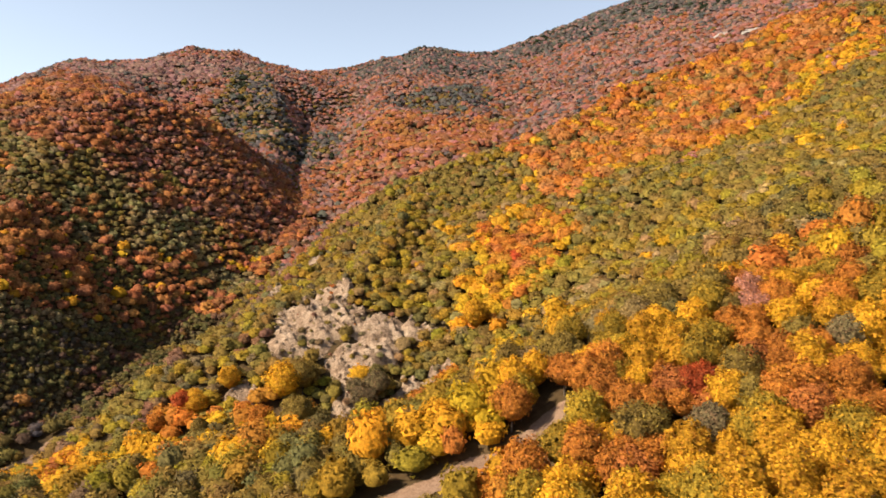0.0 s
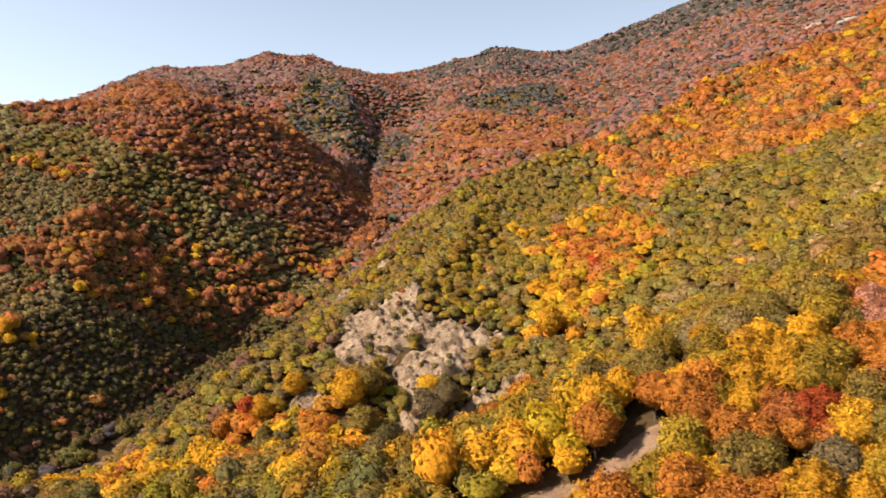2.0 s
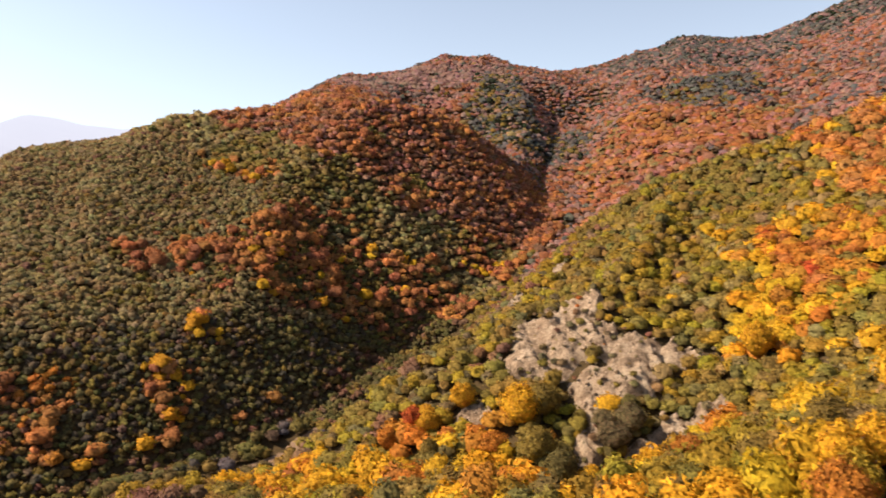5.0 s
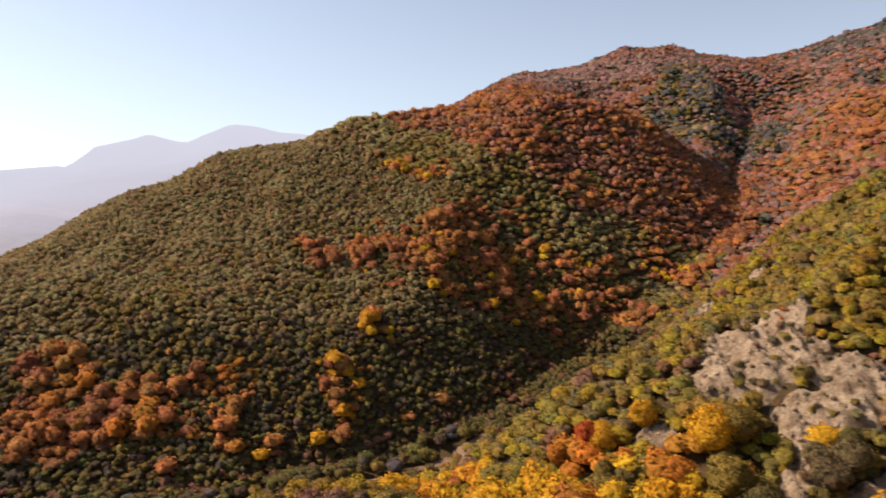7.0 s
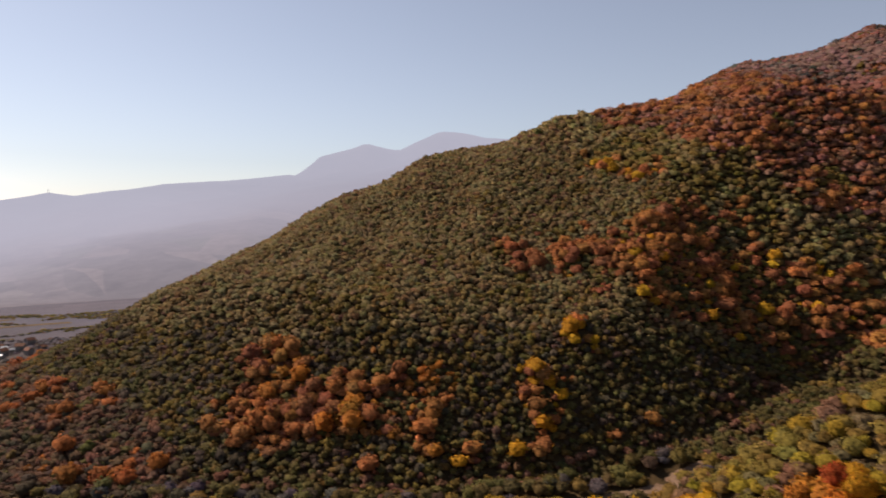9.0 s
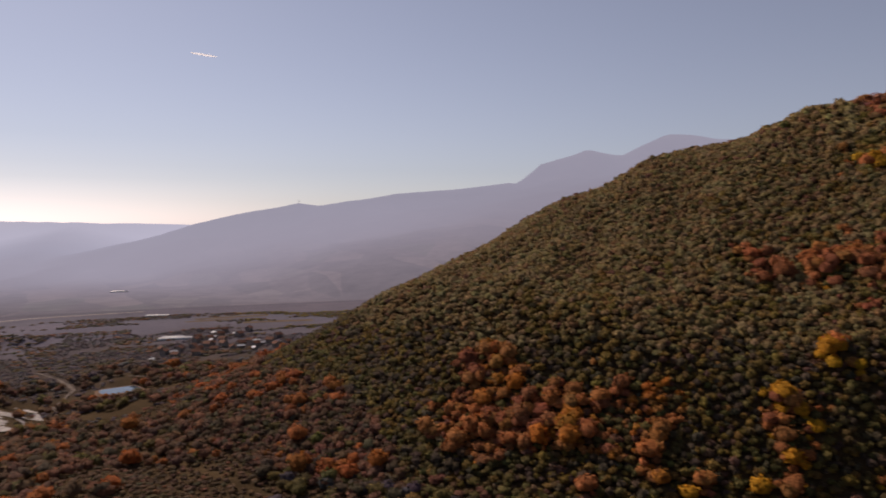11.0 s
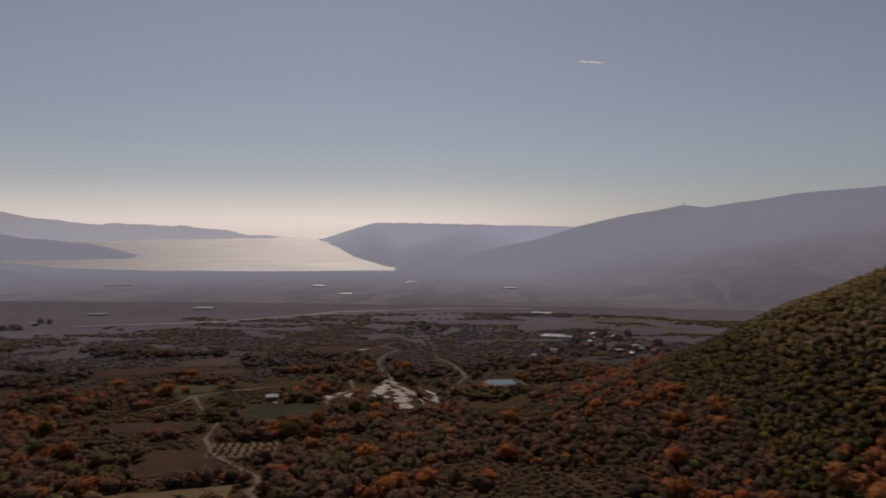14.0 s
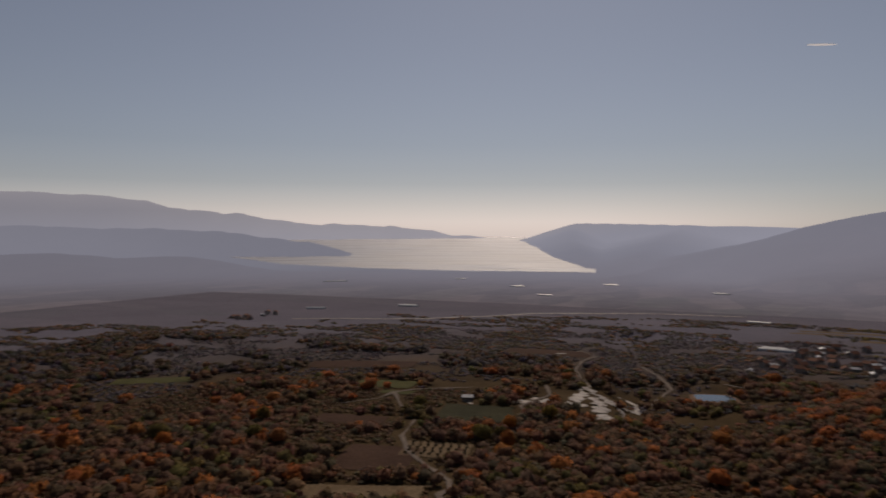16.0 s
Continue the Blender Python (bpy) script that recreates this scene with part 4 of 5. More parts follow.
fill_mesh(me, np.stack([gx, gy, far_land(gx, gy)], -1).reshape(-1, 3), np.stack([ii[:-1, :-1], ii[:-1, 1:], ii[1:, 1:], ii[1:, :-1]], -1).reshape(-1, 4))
me.materials.append(PAINTED_HAZE)
tagged(new("backdrop", me), "farmland plain ringed by mountains, with glowing blue-grey haze painted in", "distant landscape", kind="structure")

# added glowing sheet that paints bright haze along the horizon over the lake, towards the sun
HAZE_GLOW, hnt, _ = material("glowing_haze", 1.0, 0.0)
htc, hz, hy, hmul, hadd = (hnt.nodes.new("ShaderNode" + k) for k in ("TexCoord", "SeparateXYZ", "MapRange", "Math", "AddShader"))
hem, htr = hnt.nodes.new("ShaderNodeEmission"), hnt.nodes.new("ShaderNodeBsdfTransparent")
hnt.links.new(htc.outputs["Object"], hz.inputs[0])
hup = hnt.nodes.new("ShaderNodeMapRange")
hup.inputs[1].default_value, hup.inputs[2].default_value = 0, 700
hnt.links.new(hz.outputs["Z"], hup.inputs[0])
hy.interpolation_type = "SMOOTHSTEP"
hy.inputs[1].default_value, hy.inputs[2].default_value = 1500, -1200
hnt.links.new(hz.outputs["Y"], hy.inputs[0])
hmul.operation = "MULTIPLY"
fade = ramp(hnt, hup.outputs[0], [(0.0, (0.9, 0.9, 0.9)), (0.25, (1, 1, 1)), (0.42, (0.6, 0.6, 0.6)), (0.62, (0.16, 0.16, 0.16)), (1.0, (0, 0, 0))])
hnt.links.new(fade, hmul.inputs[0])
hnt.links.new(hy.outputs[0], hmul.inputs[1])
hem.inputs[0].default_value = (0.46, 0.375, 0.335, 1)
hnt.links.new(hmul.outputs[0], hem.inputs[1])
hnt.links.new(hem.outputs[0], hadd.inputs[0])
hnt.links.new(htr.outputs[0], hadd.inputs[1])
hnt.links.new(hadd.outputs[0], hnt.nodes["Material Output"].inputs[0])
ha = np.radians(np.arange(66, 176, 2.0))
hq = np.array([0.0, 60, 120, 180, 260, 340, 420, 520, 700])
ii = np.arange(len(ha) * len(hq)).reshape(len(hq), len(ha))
me = bpy.data.meshes.new("horizon_haze_glow")
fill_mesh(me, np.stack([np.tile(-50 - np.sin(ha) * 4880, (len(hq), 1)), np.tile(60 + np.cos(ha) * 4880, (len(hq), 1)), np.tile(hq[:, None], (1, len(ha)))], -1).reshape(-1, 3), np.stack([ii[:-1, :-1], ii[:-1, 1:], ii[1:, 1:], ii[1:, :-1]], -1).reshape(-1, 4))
me.materials.append(HAZE_GLOW)
tagged(new("horizon_haze_glow", me), "added glowing sheet painted as cream-coloured haze along the horizon over the lake", "haze", kind="structure")

water_m, wnt, wb = material("lake_water", 0.5, 0.5)
wb.inputs["Base Color"].default_value = (0.17, 0.175, 0.20, 1)
wb.inputs["Specular IOR Level"].default_value = 0.9
ripple = noise_tex(wnt, 0.02, 4)
bump(wnt, wb, ripple, 0.08, 1.5)
tcw, mpw, nzw = (wnt.nodes.new(k) for k in ("ShaderNodeTexCoord", "ShaderNodeMapping", "ShaderNodeTexNoise"))
mpw.inputs["Scale"].default_value = (0.006, 0.0009, 1)
mpw.inputs["Rotation"].default_value = (0, 0, radians(-22))
nzw.inputs["Scale"].default_value, nzw.inputs["Detail"].default_value = 1.0, 5
wnt.links.new(tcw.outputs["Object"], mpw.inputs[0])
wnt.links.new(mpw.outputs[0], nzw.inputs["Vector"])
wind = wnt.nodes.new("ShaderNodeMapRange")          # smooth and wind-ruffled streaks
wind.inputs[1].default_value, wind.inputs[2].default_value, wind.inputs[3].default_value, wind.inputs[4].default_value = 0.38, 0.62, 0.33, 0.64
wnt.links.new(nzw.outputs["Fac"], wind.inputs[0])
wnt.links.new(wind.outputs[0], wb.inputs["Roughness"])
la, lr = np.radians(np.arange(102.6, 142, 0.5)), np.concatenate([[0.0], np.linspace(0.02, 1, 40)])
near_shore = np.interp(np.degrees(la), [98, 103, 114, 121, 127.7, 132, 142], [2080, 2110, 2130, 2220, 2411, 2820, 3300])
lg = near_shore[None, :] + (4940 - near_shore[None, :]) * lr[:, None]
lx, ly = -62 - np.sin(la)[None, :] * lg, 69 + np.cos(la)[None, :] * lg
lz = 0.6 + np.maximum(lg - 2100, 0) * 0.0246
ii = np.arange(lg.size).reshape(lg.shape)
me = bpy.data.meshes.new("water")
fill_mesh(me, np.stack([lx, ly, lz], -1).reshape(-1, 3), np.stack([ii[:-1, :-1], ii[1:, :-1], ii[1:, 1:], ii[:-1, 1:]], -1).reshape(-1, 4))
me.materials.append(water_m)
tagged(new("water", me), "pale glittering lake under hazy hills", "lake", kind="structure")


# ---- rock faces ----
def rock_material(name, stops):
    m, nt, b = material(name, 0.9, 0.2)
    col = mix(nt, 1.0, ramp(nt, noise_tex(nt, 0.16, 8, 0.72), stops), ramp(nt, noise_tex(nt, 1.1, 8, 0.75), [(0.34, (0.42, 0.39, 0.36)), (0.5, (0.95, 0.93, 0.9)), (0.66, (1.25, 1.24, 1.2))]), "MULTIPLY")
    nt.links.new(col, b.inputs["Base Color"])
    bump(nt, b, noise_tex(nt, 1.7, 9, 0.8), 1.0, 0.8)
    return m


ROCK = rock_material("limestone", [(0.33, (0.12, 0.08, 0.052)), (0.44, (0.24, 0.165, 0.11)), (0.55, (0.36, 0.265, 0.185)), (0.72, (0.47, 0.375, 0.28))])
WHITE_ROCK = rock_material("white_limestone", [(0.36, (0.2, 0.165, 0.14)), (0.6, (0.42, 0.385, 0.35))])
EARTH = mottled("dirt_track", [(0.3, (0.15, 0.093, 0.06)), (0.7, (0.24, 0.158, 0.106))], 0.3, 2.5, bump_d=0.1)
LANE = mottled("lane_gravel", [(0.3, (0.11, 0.085, 0.068)), (0.7, (0.18, 0.145, 0.118))], 0.15, 1.0, 0.8, bump_d=0.1)
SAND = mottled("quarry_sand", [(0.32, (0.1, 0.08, 0.064)), (0.68, (0.27, 0.225, 0.19))], 0.35, 1.2, 0.62, bump_d=0.1)


def draped(name, x0, x1, y0, y1, step, inside, mat, lift, label, category, kind="structure"):
    """A skin over the ground, where inside() says so, raised by lift(x, y)."""
    xs, ys = np.arange(x0, x1, step), np.arange(y0, y1, step)
    gx, gy = np.meshgrid(xs, ys)
    gz = land(gx, gy) + lift(gx, gy)
    i = np.arange(gx.size).reshape(gx.shape)
    cx, cy = (gx[:-1, :-1] + gx[1:, 1:]) / 2, (gy[:-1, :-1] + gy[1:, 1:]) / 2
    use = inside(cx, cy)
    quads = np.stack([i[:-1, :-1], i[:-1, 1:], i[1:, 1:], i[1:, :-1]], -1)[use]
    keep, back = np.unique(quads, return_inverse=True)
    me = bpy.data.meshes.new(name)
    fill_mesh(me, np.stack([gx, gy, gz], -1).reshape(-1, 3)[keep], back.reshape(-1, 4), smooth=False)
    me.materials.append(mat)
    return tagged(new(name, me), label, category, kind=kind)


def crag(x, y):
    """The relief of weathered rock: ribs and steps."""
    rib = 1 - np.abs(wave(x + 0.55 * y, 0.22 * (y - 0.55 * x), 7, 91, 4))          # ribs that run down the slope
    z = 0.5 + 3.4 * rib ** 2 + 1.5 * wave(x, y, 4.2, 95, 4)
    z = np.maximum(z, 0.3) + 0.9 * np.abs(wave(x, y, 2.4, 98, 2)) ** 0.7
    return np.where(z > 0.6, 0.6 + np.floor((z - 0.6) / 0.8) * 0.8 + 0.35 * np.mod(z - 0.6, 0.8), z)


cliff = draped("rock_face", -96, 74, 226, 372, 0.65, lambda x, y: patch_depth(x, y, ROCK_SPOTS, 9.0) > -0.12, ROCK, lambda x, y: (crag(x, y) + 0.5) * np.clip(0.1 + patch_depth(x, y, ROCK_SPOTS, 9.0) * 4, 0, 1) - 0.5, "pale weathered limestone cliff with scattered scrub", "cliff")
draped("crags", -140, 370, 720, 1180, 3.0, lambda x, y: patch(x, y, CRAGS, 15.0), WHITE_ROCK, lambda x, y: 1.5 + 3 * wave(x, y, 9, 97, 3), "pale limestone crags high on the wooded mountain", "crags")


def boulder_mesh(seed):
    bm = bmesh.new()
    bmesh.ops.create_icosphere(bm, subdivisions=1, radius=1.0)
    r = random.Random(seed)
    for v in bm.verts:
        v.co = v.co * r.uniform(0.7, 1.1)
        v.co.z *= 0.7
    me = bpy.data.meshes.new("boulder")
    bm.to_mesh(me)
    bm.free()
    me.materials.append(ROCK)
    return me


boulders = [boulder_mesh(k) for k in range(5)]
rng = np.random.default_rng(5)
bx, by = scatter(rng, -92, 8, 228, 360, 4.4)
ok = patch(bx, by, ROCK_SPOTS, 9.0)
for x, y in zip(bx[ok], by[ok]):
    ob = new("boulder", boulders[int(rng.integers(0, 5))])
    ob.parent = cliff
    ob.matrix_basis = pose(x, y, float(land(x, y) + crag(np.array(x), np.array(y))), *rng.uniform(0, 360, 3)) @ Matrix.Scale(rng.uniform(0.4, 1.5), 4)

sx, sy = scatter(rng, -96, 10, 226, 366, 3.0)
ok = patch(sx, sy, ROCK_SPOTS, 9.0) & (rng.uniform(0, 1, len(sx)) < 0.5 + 0.9 * wave(sx, sy, 8, 141, 2))
sx, sy = sx[ok], sy[ok]
ss = 0.14 + 0.45 * rng.uniform(0, 1, len(sx)) ** 2
planted("cliff_scrub", MID, rng.integers(0, 8, len(sx)), np.c_[sx, sy, land(sx, sy) + crag(sx, sy) - 0.7], np.c_[ss, ss * rng.uniform(0.6, 1.0, len(sx))], colours_of(rng, choose(rng, len(sx), {"scrub": 4, "olive": 4, "brown": 1, "rust": 0.3})), "grey-green thorn scrub growing on the cliff", "scrub")

draped("track", -40, 44, 118, 170, 0.4, lambda x, y: along(x, y, TRACK)[0] + 1.8 * wave(x, y, 6, 99, 3) < 2.9, EARTH, lambda x, y: 0.3 + 0 * x, "bare brown dirt track cut into the slope", "track")
draped("river_bed", -230, -130, 170, 320, 0.8, lambda x, y: along(x, y, RIVER)[0] + 2.5 * wave(x, y, 12, 93, 2) < 4.5, EARTH, lambda x, y: 0.3 + 0 * x, "dry gravel river bed on the valley floor", "river bed")


# ---- lowland: fields, lanes, quarry, pond ----
FIELD_LOOKS = {"stubble": ([(0.3, (0.12, 0.084, 0.048)), (0.7, (0.17, 0.122, 0.072))], "pale stubble field bordered by hedges"), "ploughed": ([(0.3, (0.05, 0.027, 0.018)), (0.7, (0.075, 0.042, 0.027))], "ploughed red-brown field bordered by hedges"),
               "vines": ([(0.3, (0.03, 0.03, 0.016)), (0.7, (0.05, 0.046, 0.024))], "dark green vineyard field bordered by hedges"), "meadow": ([(0.3, (0.055, 0.055, 0.02)), (0.7, (0.09, 0.085, 0.032))], "light green meadow bordered by hedges")}
field_mats = {k: mottled("field_" + k, v[0], 0.06, 0.8, bump_d=0.15) for k, v in FIELD_LOOKS.items()}
for fx, fy, a, c, turn, look_of in FIELDS:
    ct, st = math.cos(radians(turn)), math.sin(radians(turn))

    def in_this(x, y):
        u, v = (x - fx) * ct + (y - fy) * st, -(x - fx) * st + (y - fy) * ct
        w = wave(x, y, 12, 103, 2)
        return (np.abs(v) + 1.2 * w < a) & (np.abs(u) + 1.2 * w < c)

    rad = math.hypot(a, c) + 3
    draped("field", fx - rad, fx + rad, fy - rad, fy + rad, 0.8 if fx > -350 else 1.2 if fx > -500 else 2.4, in_this, field_mats[look_of], lambda x, y: 0.3 + 0 * x, FIELD_LOOKS[look_of][1], "field")
WASHES = [flat_line((-508, -36), (-488, -23), (-478, -13), (-472, -4)), flat_line((-500, -36), (-476, -33), (-455, -29), (-450, -17), (-425, -5)), flat_line((-478, -24), (-462, -18), (-450, -17)), flat_line((-440, -56), (-452, -52), (-445, -43))]
RUNNELS = [flat_line((-521, -17), (-510, -6), (-471, 3)), flat_line((-466, -8), (-446, -2), (-432, 2)), flat_line((-426, -84), (-421, -80)), flat_line((-630, -90), (-660, -78))]


def in_pit(x, y):
    u, v = x + 3 * wave(x, y, 14, 113, 2), y + 3 * wave(x, y, 14, 119, 2)
    return near_lines(u, v, WASHES, 3.0 + 8.5 * wave(x, y, 5, 117, 3)) | near_lines(u, v, RUNNELS, 1.5 + 1.5 * wave(x, y, 6, 117, 3))


draped("quarry", -670, -396, -105, 16, 1.0, in_pit, SAND, lambda x, y: 0.45 + 0.8 * wave(x, y, 8, 107, 3), "pale sand and gravel pit with spoil heaps", "quarry")
for line in LANES:
    xs, ys, _ = zip(*line)
    draped("lane", min(xs) - 5, max(xs) + 5, min(ys) - 5, max(ys) + 5, 0.7, lambda x, y: along(x, y, line)[0] + 0.8 * wave(x, y, 12, 109, 2) < 0.95, LANE, lambda x, y: 0.5 + 0 * x, "pale unpaved lane across the lowland", "lane")
draped("road", -1075, -770, -480, 50, 2.4, lambda x, y: along(x, y, ROAD)[0] < 3.4, SAND, lambda x, y: 0.6 + 0 * x, "pale straight road across the plain", "road")

pond_m, pnt, pb = material("pond_water", 0.08, 0.5)
pb.inputs["Base Color"].default_value = (0.06, 0.09, 0.12, 1)
pond_z = float(land(POND[0], POND[1]))
a = np.linspace(0, 2 * math.pi, 40, endpoint=False)
edge = 1 / np.maximum(np.abs(np.cos(a - 0.3)), np.abs(np.sin(a - 0.3))) ** 0.6 + 0.05 * np.sin(3 * a + 1)
bm = bmesh.new()
bm.faces.new([bm.verts.new((POND[0] + POND[2] * e * math.cos(q), POND[1] + POND[3] * e * math.sin(q), pond_z + 0.9)) for q, e in zip(a, edge)])
bmesh.ops.triangulate(bm, faces=bm.faces[:])
tagged(part("pond", bm, pond_m, None), "small pale blue pond beside brown reeds", "pond", kind="structure")
bm = bmesh.new()
ring = []
for q, e in zip(a, edge):
    ring.append([bm.verts.new((POND[0] + (POND[2] * e + o) * math.cos(q), POND[1] + (POND[3] * e + o) * math.sin(q), pond_z + h)) for o, h in ((-0.5, 0.7), (0.5, 1.05), (1.2, 1.0), (4.0, -0.8))])
for p, q in zip(ring, ring[1:] + ring[:1]):
    for k in range(3):
        bm.faces.new((p[k], p[k + 1], q[k + 1], q[k]))
tagged(part("embankment", bm, EARTH, None), "low earth bank round the pond", "bank", kind="structure")

# orchard on the stubble field
bush, _ = None, None
for r in range(5):
    for c in range(8):
        u, v = (r - 2) * 5.2, (c - 3.5) * 3.3 + 0.6 * (r % 2)
        x, y = -324 + u * math.cos(radians(18)) - v * math.sin(radians(18)), -55 + u * math.sin(radians(18)) + v * math.cos(radians(18))
        m = pose(x, y, float(land(x, y)) + 0.1, 0, 0, 47 * (r + c))
        if bush is None:
            bush = new("fruit_tree")
            part("trunk", trunk_mesh(random.Random(2), 1.1), BARK, bush)
            crown = new("crown", crown_mesh("crown", 301, 120, 5, 1.5, 1.0, 0.16, "dusk", "brown"))
            crown.parent, crown.location = bush, (0, 0, 0.25)
            tagged(bush, "small russet fruit tree in an orchard row", "tree", "orchard trees")
            bush.matrix_basis = m
        else:
            copy_thing(bush, m)


# ---- buildings on the plain ----
WALL = mottled("render_wall", [(0.3, (0.22, 0.19, 0.165)), (0.7, (0.32, 0.29, 0.26))], 0.2, 3.0, bump_d=0.02)
TILE = mottled("roof_tile", [(0.3, (0.15, 0.07, 0.045)), (0.7, (0.23, 0.11, 0.07))], 0.4, 3.0, 0.7, bump_d=0.03)
SHEET, snt, sb = material("sheet_roof", 0.5, 0.4)
sb.inputs["Base Color"].default_value = (0.45, 0.46, 0.47, 1)
FILM, fnt, fb = material("tunnel_film", 0.45, 0.4)
fb.inputs["Base Color"].default_value = (0.36, 0.37, 0.38, 1)
DARK, dnt, db = material("dark_glass", 0.15, 0.5)
db.inputs["Base Color"].default_value = (0.03, 0.035, 0.04, 1)


def box(bm, x0, x1, y0, y1, z0, z1):
    bmesh.ops.create_cube(bm, size=1, matrix=Matrix.Translation(((x0 + x1) / 2, (y0 + y1) / 2, (z0 + z1) / 2)) @ Matrix.Diagonal((x1 - x0, y1 - y0, z1 - z0, 1)))
    return bm


def gable(bm, w, d, z0, z1, over, thick):
    """A ridged roof of two slabs."""
    for s in (-1, 1):
        low, top = s * (w / 2 + over), 0.0
        zl = z0 - over * (z1 - z0) / (w / 2)
        v = [bm.verts.new((x, y, z)) for y in (-d / 2 - over, d / 2 + over) for x, z in ((low, zl), (top, z1), (top, z1 + thick), (low, zl + thick))]
        for f in ((0, 1, 2, 3), (7, 6, 5, 4), (0, 4, 5, 1), (1, 5, 6, 2), (2, 6, 7, 3), (3, 7, 4, 0)):
            bm.faces.new([v[k] for k in f])
    return bm


def house(w, d, h, rise, roof_mat, label):
    t = new("house")
    bm = box(bmesh.new(), -w / 2, w / 2, -d / 2, d / 2, -1.0, h)
    for s in (-1, 1):
        v = [bm.verts.new(p) for p in ((-w / 2, s * d / 2, h), (w / 2, s * d / 2, h), (0, s * d / 2, h + rise), (-w / 2, s * (d / 2 - 0.2), h), (w / 2, s * (d / 2 - 0.2), h), (0, s * (d / 2 - 0.2), h + rise))]
        bm.faces.new(v[:3]), bm.faces.new(v[3:]), bm.faces.new((v[0], v[3], v[5], v[2])), bm.faces.new((v[1], v[2], v[5], v[4]))
    part("wall", bm, WALL, t)
    roof = part("roof", gable(bmesh.new(), w, d, h, h + rise, 0.5, 0.18), roof_mat, t)
    part("chimney", box(bmesh.new(), 0.8, 1.4, d / 4, d / 4 + 0.6, h, h + rise + 0.9), WALL, roof)
    part("door", box(bmesh.new(), w / 2, w / 2 + 0.06, -0.5, 0.5, 0, 2.1), DARK, t)
    for s in (-1, 1):
        for y in (-d / 3, d / 3):
            part("window", box(bmesh.new(), s * w / 2 - 0.05, s * w / 2 + 0.05, y - 0.6, y + 0.6, 1.0, 2.3), DARK, t)
    return tagged(t, label, "house", "village houses")


def placed(t, copies, x, y, turn, first):
    m = pose(x, y, float(land(x, y)) + 0.2, 0, 0, turn)
    if first:
        t.matrix_basis = m
        return t
    return copy_thing(t, m)


houses = [house(6.5, 8.5, 4.6, 2.2, TILE, "two-storey village house with red tiled roof"), house(6, 7.5, 2.8, 1.9, TILE, "low village house with red tiled roof"), house(6.5, 10, 3.0, 1.3, SHEET, "farm building with bright sheet-metal roof")]
rng = np.random.default_rng(15)
count = [0, 0, 0]
for cx, cy, rx, ry, n in ((-695, 112, 46, 30, 15), (-668, 78, 30, 18, 6), (-690, 155, 40, 16, 6), (-770, 120, 40, 30, 6), (-783, -529, 36, 20, 7)):
    spots = []
    for k in range(n * 6):
        x, y = cx + rng.uniform(-rx, rx), cy + rng.uniform(-ry, ry)
        if len(spots) < n and all(math.hypot(x - p, y - q) > 13 for p, q in spots):
            spots.append((x, y))
            kind = int(rng.choice([0, 1, 2], p=[0.5, 0.4, 0.1]))
            placed(houses[kind], count, x, y, float(rng.uniform(0, 180)), count[kind] == 0).scale = (0.8, 0.8, 0.85)
            count[kind] += 1


for x, y, turn in ((-665, 129, 10), (-648, 139, 100), (-676, 148, 20), (-713, 108, 95), (-659, 74, 15), (-619, 58, 80), (-428, -85, 20), (-790, -525, 0)):
    placed(houses[2], count, x, y, turn, count[2] == 0).scale = (0.6, 0.6, 0.8)
    count[2] += 1


def polytunnel():
    """A plastic-covered growing tunnel with its ends and hoops."""
    t = new("polytunnel")
    bm = bmesh.new()
    arc = [(4.0 * math.cos(q), 3.2 * math.sin(q)) for q in np.linspace(0, math.pi, 13)]
    rows = [[bm.verts.new((x, y, z)) for x, z in arc] for y in np.linspace(-18, 18, 7)]
    for p, q in zip(rows, rows[1:]):
        for k in range(12):
            bm.faces.new((p[k], p[k + 1], q[k + 1], q[k]))
    part("cover", bm, FILM, t)
    for s in (-18, 18):
        bm = bmesh.new()
        f = [bm.verts.new((x, s, z)) for x, z in arc]
        g = [bm.verts.new((x, s * 0.99, z)) for x, z in arc]
        bm.faces.new(f), bm.faces.new(g)
        part("end_wall", bm, FILM, t)
    return tagged(t, "long white plastic-covered growing tunnel on the plain", "polytunnel", "growing tunnels on the plain")


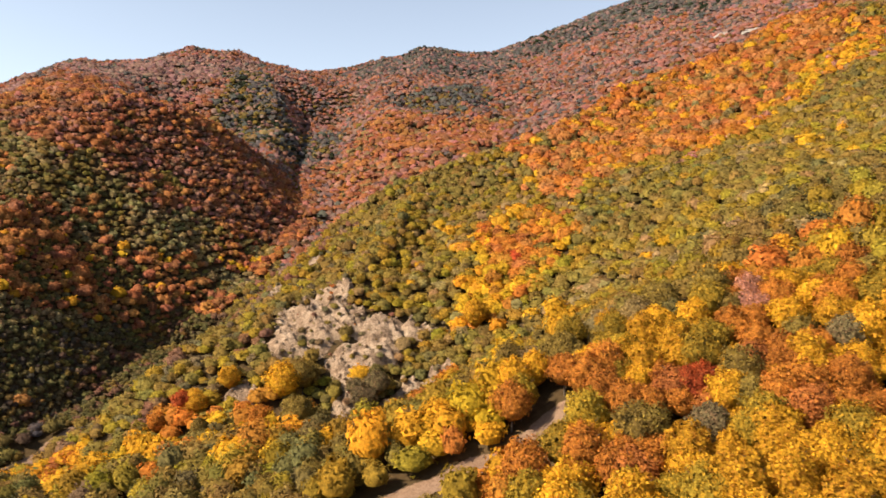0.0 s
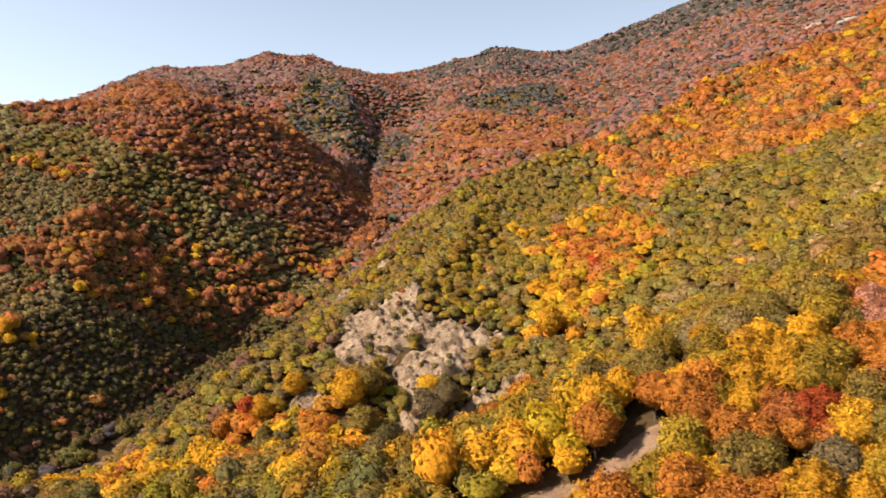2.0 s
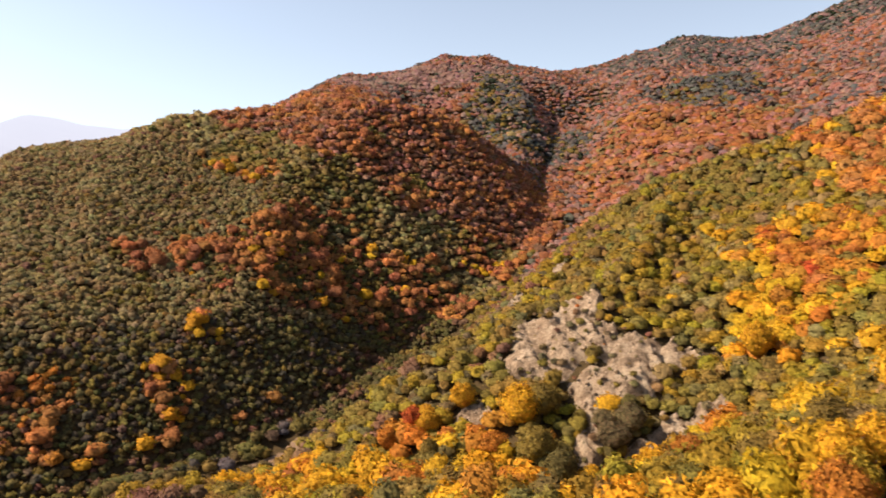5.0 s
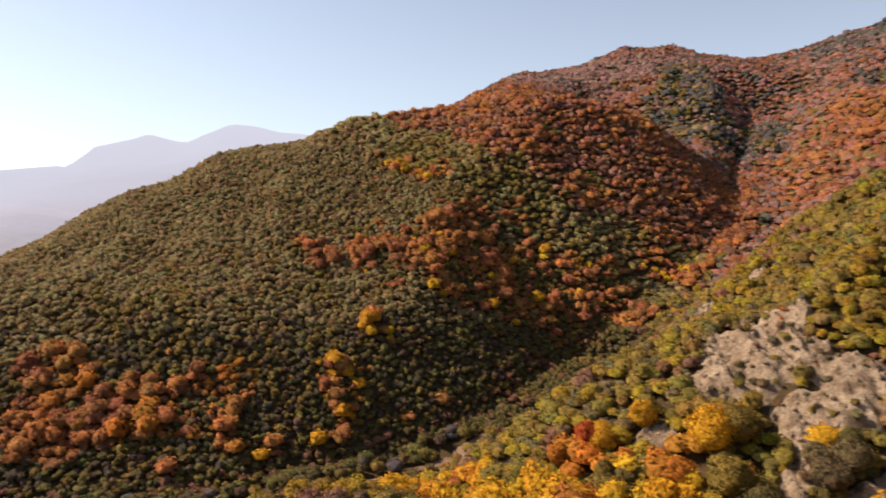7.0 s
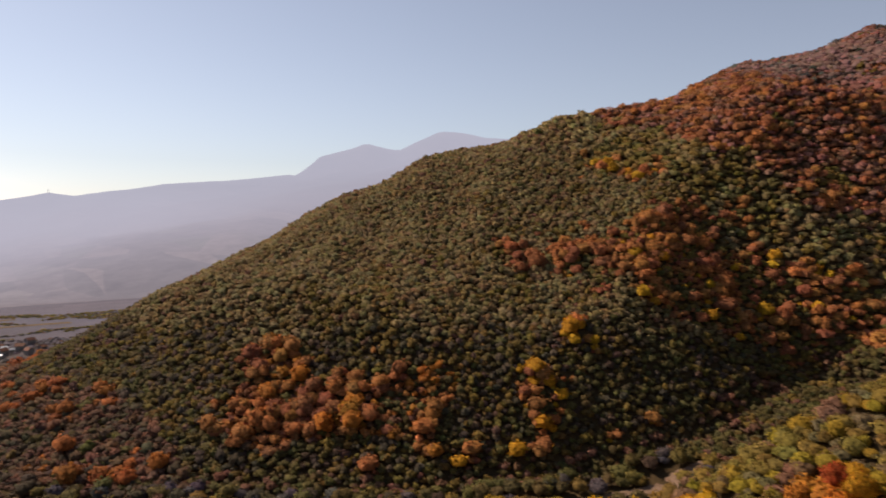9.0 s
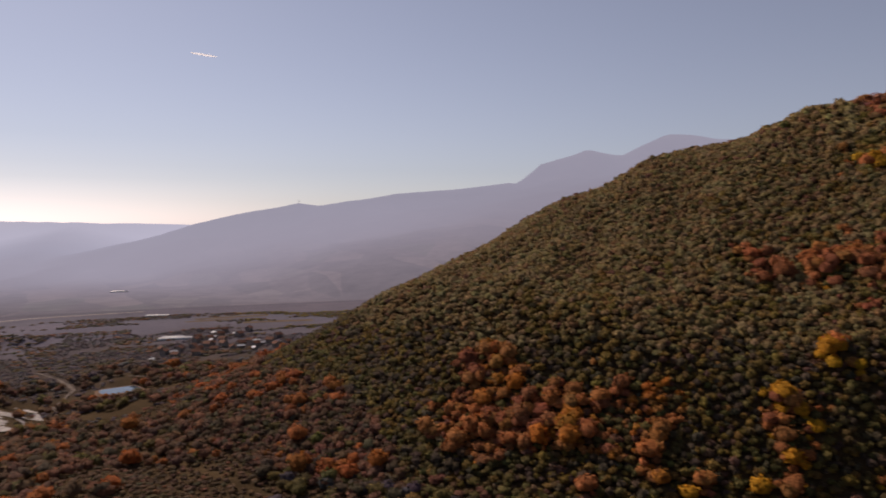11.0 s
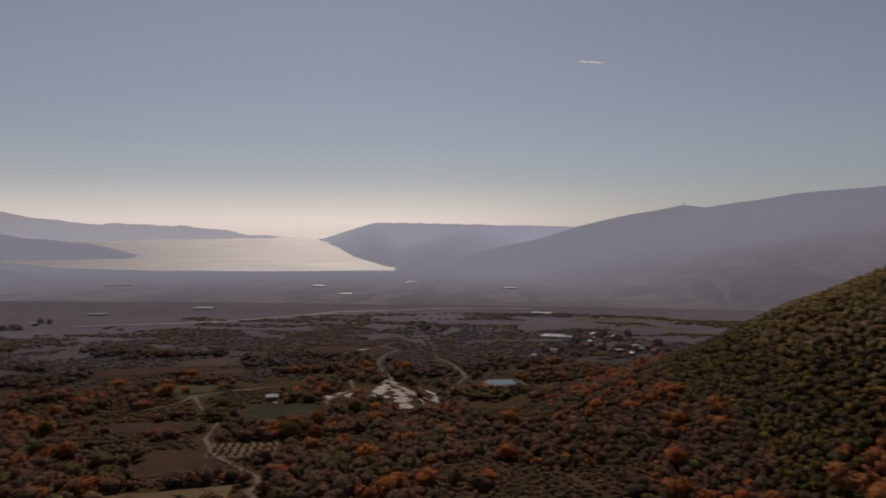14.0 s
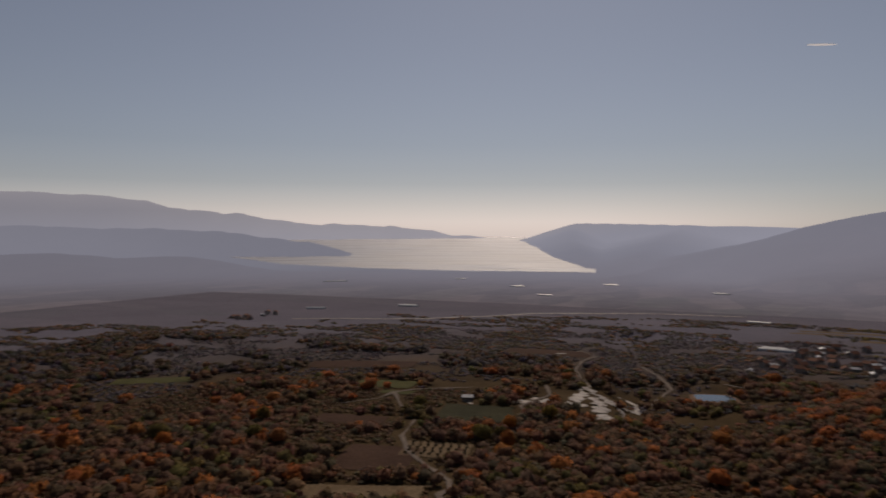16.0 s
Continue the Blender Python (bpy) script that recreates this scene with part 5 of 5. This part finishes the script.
tunnel, first = polytunnel(), True
for cx, cy, n, turn in ((-1000, -420, 2, 95), (-985, 60, 1, 75), (-760, 75, 2, 82), (-900, -520, 1, 110), (-1500, -12, 2, 84), (-1475, -880, 2, 120), (-1490, -860, 1, 120), (-1510, -422, 2, 100), (-1300, -300, 1, 95), (-1650, -250, 2, 95), (-1700, -640, 1, 110)):
    for k in range(n):
        x, y = cx + 9.5 * k, cy + 2.0 * k
        t = placed(tunnel, None, x, y, turn - 90 + 12 * k % 5, first)
        t.scale = (0.9, 0.45 + 0.3 * (k + n) % 0.5, 0.8)
        if x < -1100:
            t.location.z = float(far_land(np.array(x), np.array(y))) + 0.2
        first = False

# mast on the far ridge
MAST_X, MAST_Y = -2609.0, 531.0
mast = tagged(new("radio_mast"), "thin grey radio mast on the far ridge", "mast")
mast.location = (MAST_X, MAST_Y, float(far_land(np.array(MAST_X), np.array(MAST_Y))) - 1)
STEEL, _, stb = material("grey_steel", 0.5, 0.5)
stb.inputs["Base Color"].default_value = (0.25, 0.25, 0.27, 1)
bm = bmesh.new()
bmesh.ops.create_cone(bm, cap_ends=True, segments=8, radius1=0.9, radius2=0.4, depth=12, matrix=Matrix.Translation((0, 0, 6)))
part("pole", bm, STEEL, mast)
for h in (7, 10):
    part("crossarm", box(bmesh.new(), -0.4, 0.4, -1.6, 1.6, h, h + 0.7), STEEL, mast)

# vapour trail high over the lake
TRAIL, _, trb = material("ice_cloud", 1.0, 0.0)
thin_ice = TRAIL.node_tree.nodes.new("ShaderNodeBsdfTranslucent")
thin_ice.inputs[0].default_value = (0.8, 0.8, 0.82, 1)
TRAIL.node_tree.links.new(thin_ice.outputs[0], TRAIL.node_tree.nodes["Material Output"].inputs[0])
bm = bmesh.new()
pairs = []
for k in range(13):
    s = k / 12
    r = 6.0 * math.sin(math.pi * (0.06 + 0.9 * s)) ** 0.5
    pairs.append([bm.verts.new((-4640, 250 + 150 * s, 1188 - 13 * s + h * r)) for h in (-1, 1)])
for p, q in zip(pairs, pairs[1:]):
    bm.faces.new((p[0], p[1], q[1], q[0]))
tagged(part("vapour_trail", bm, TRAIL, None), "short white vapour trail in the hazy sky", "vapour trail", kind="structure")
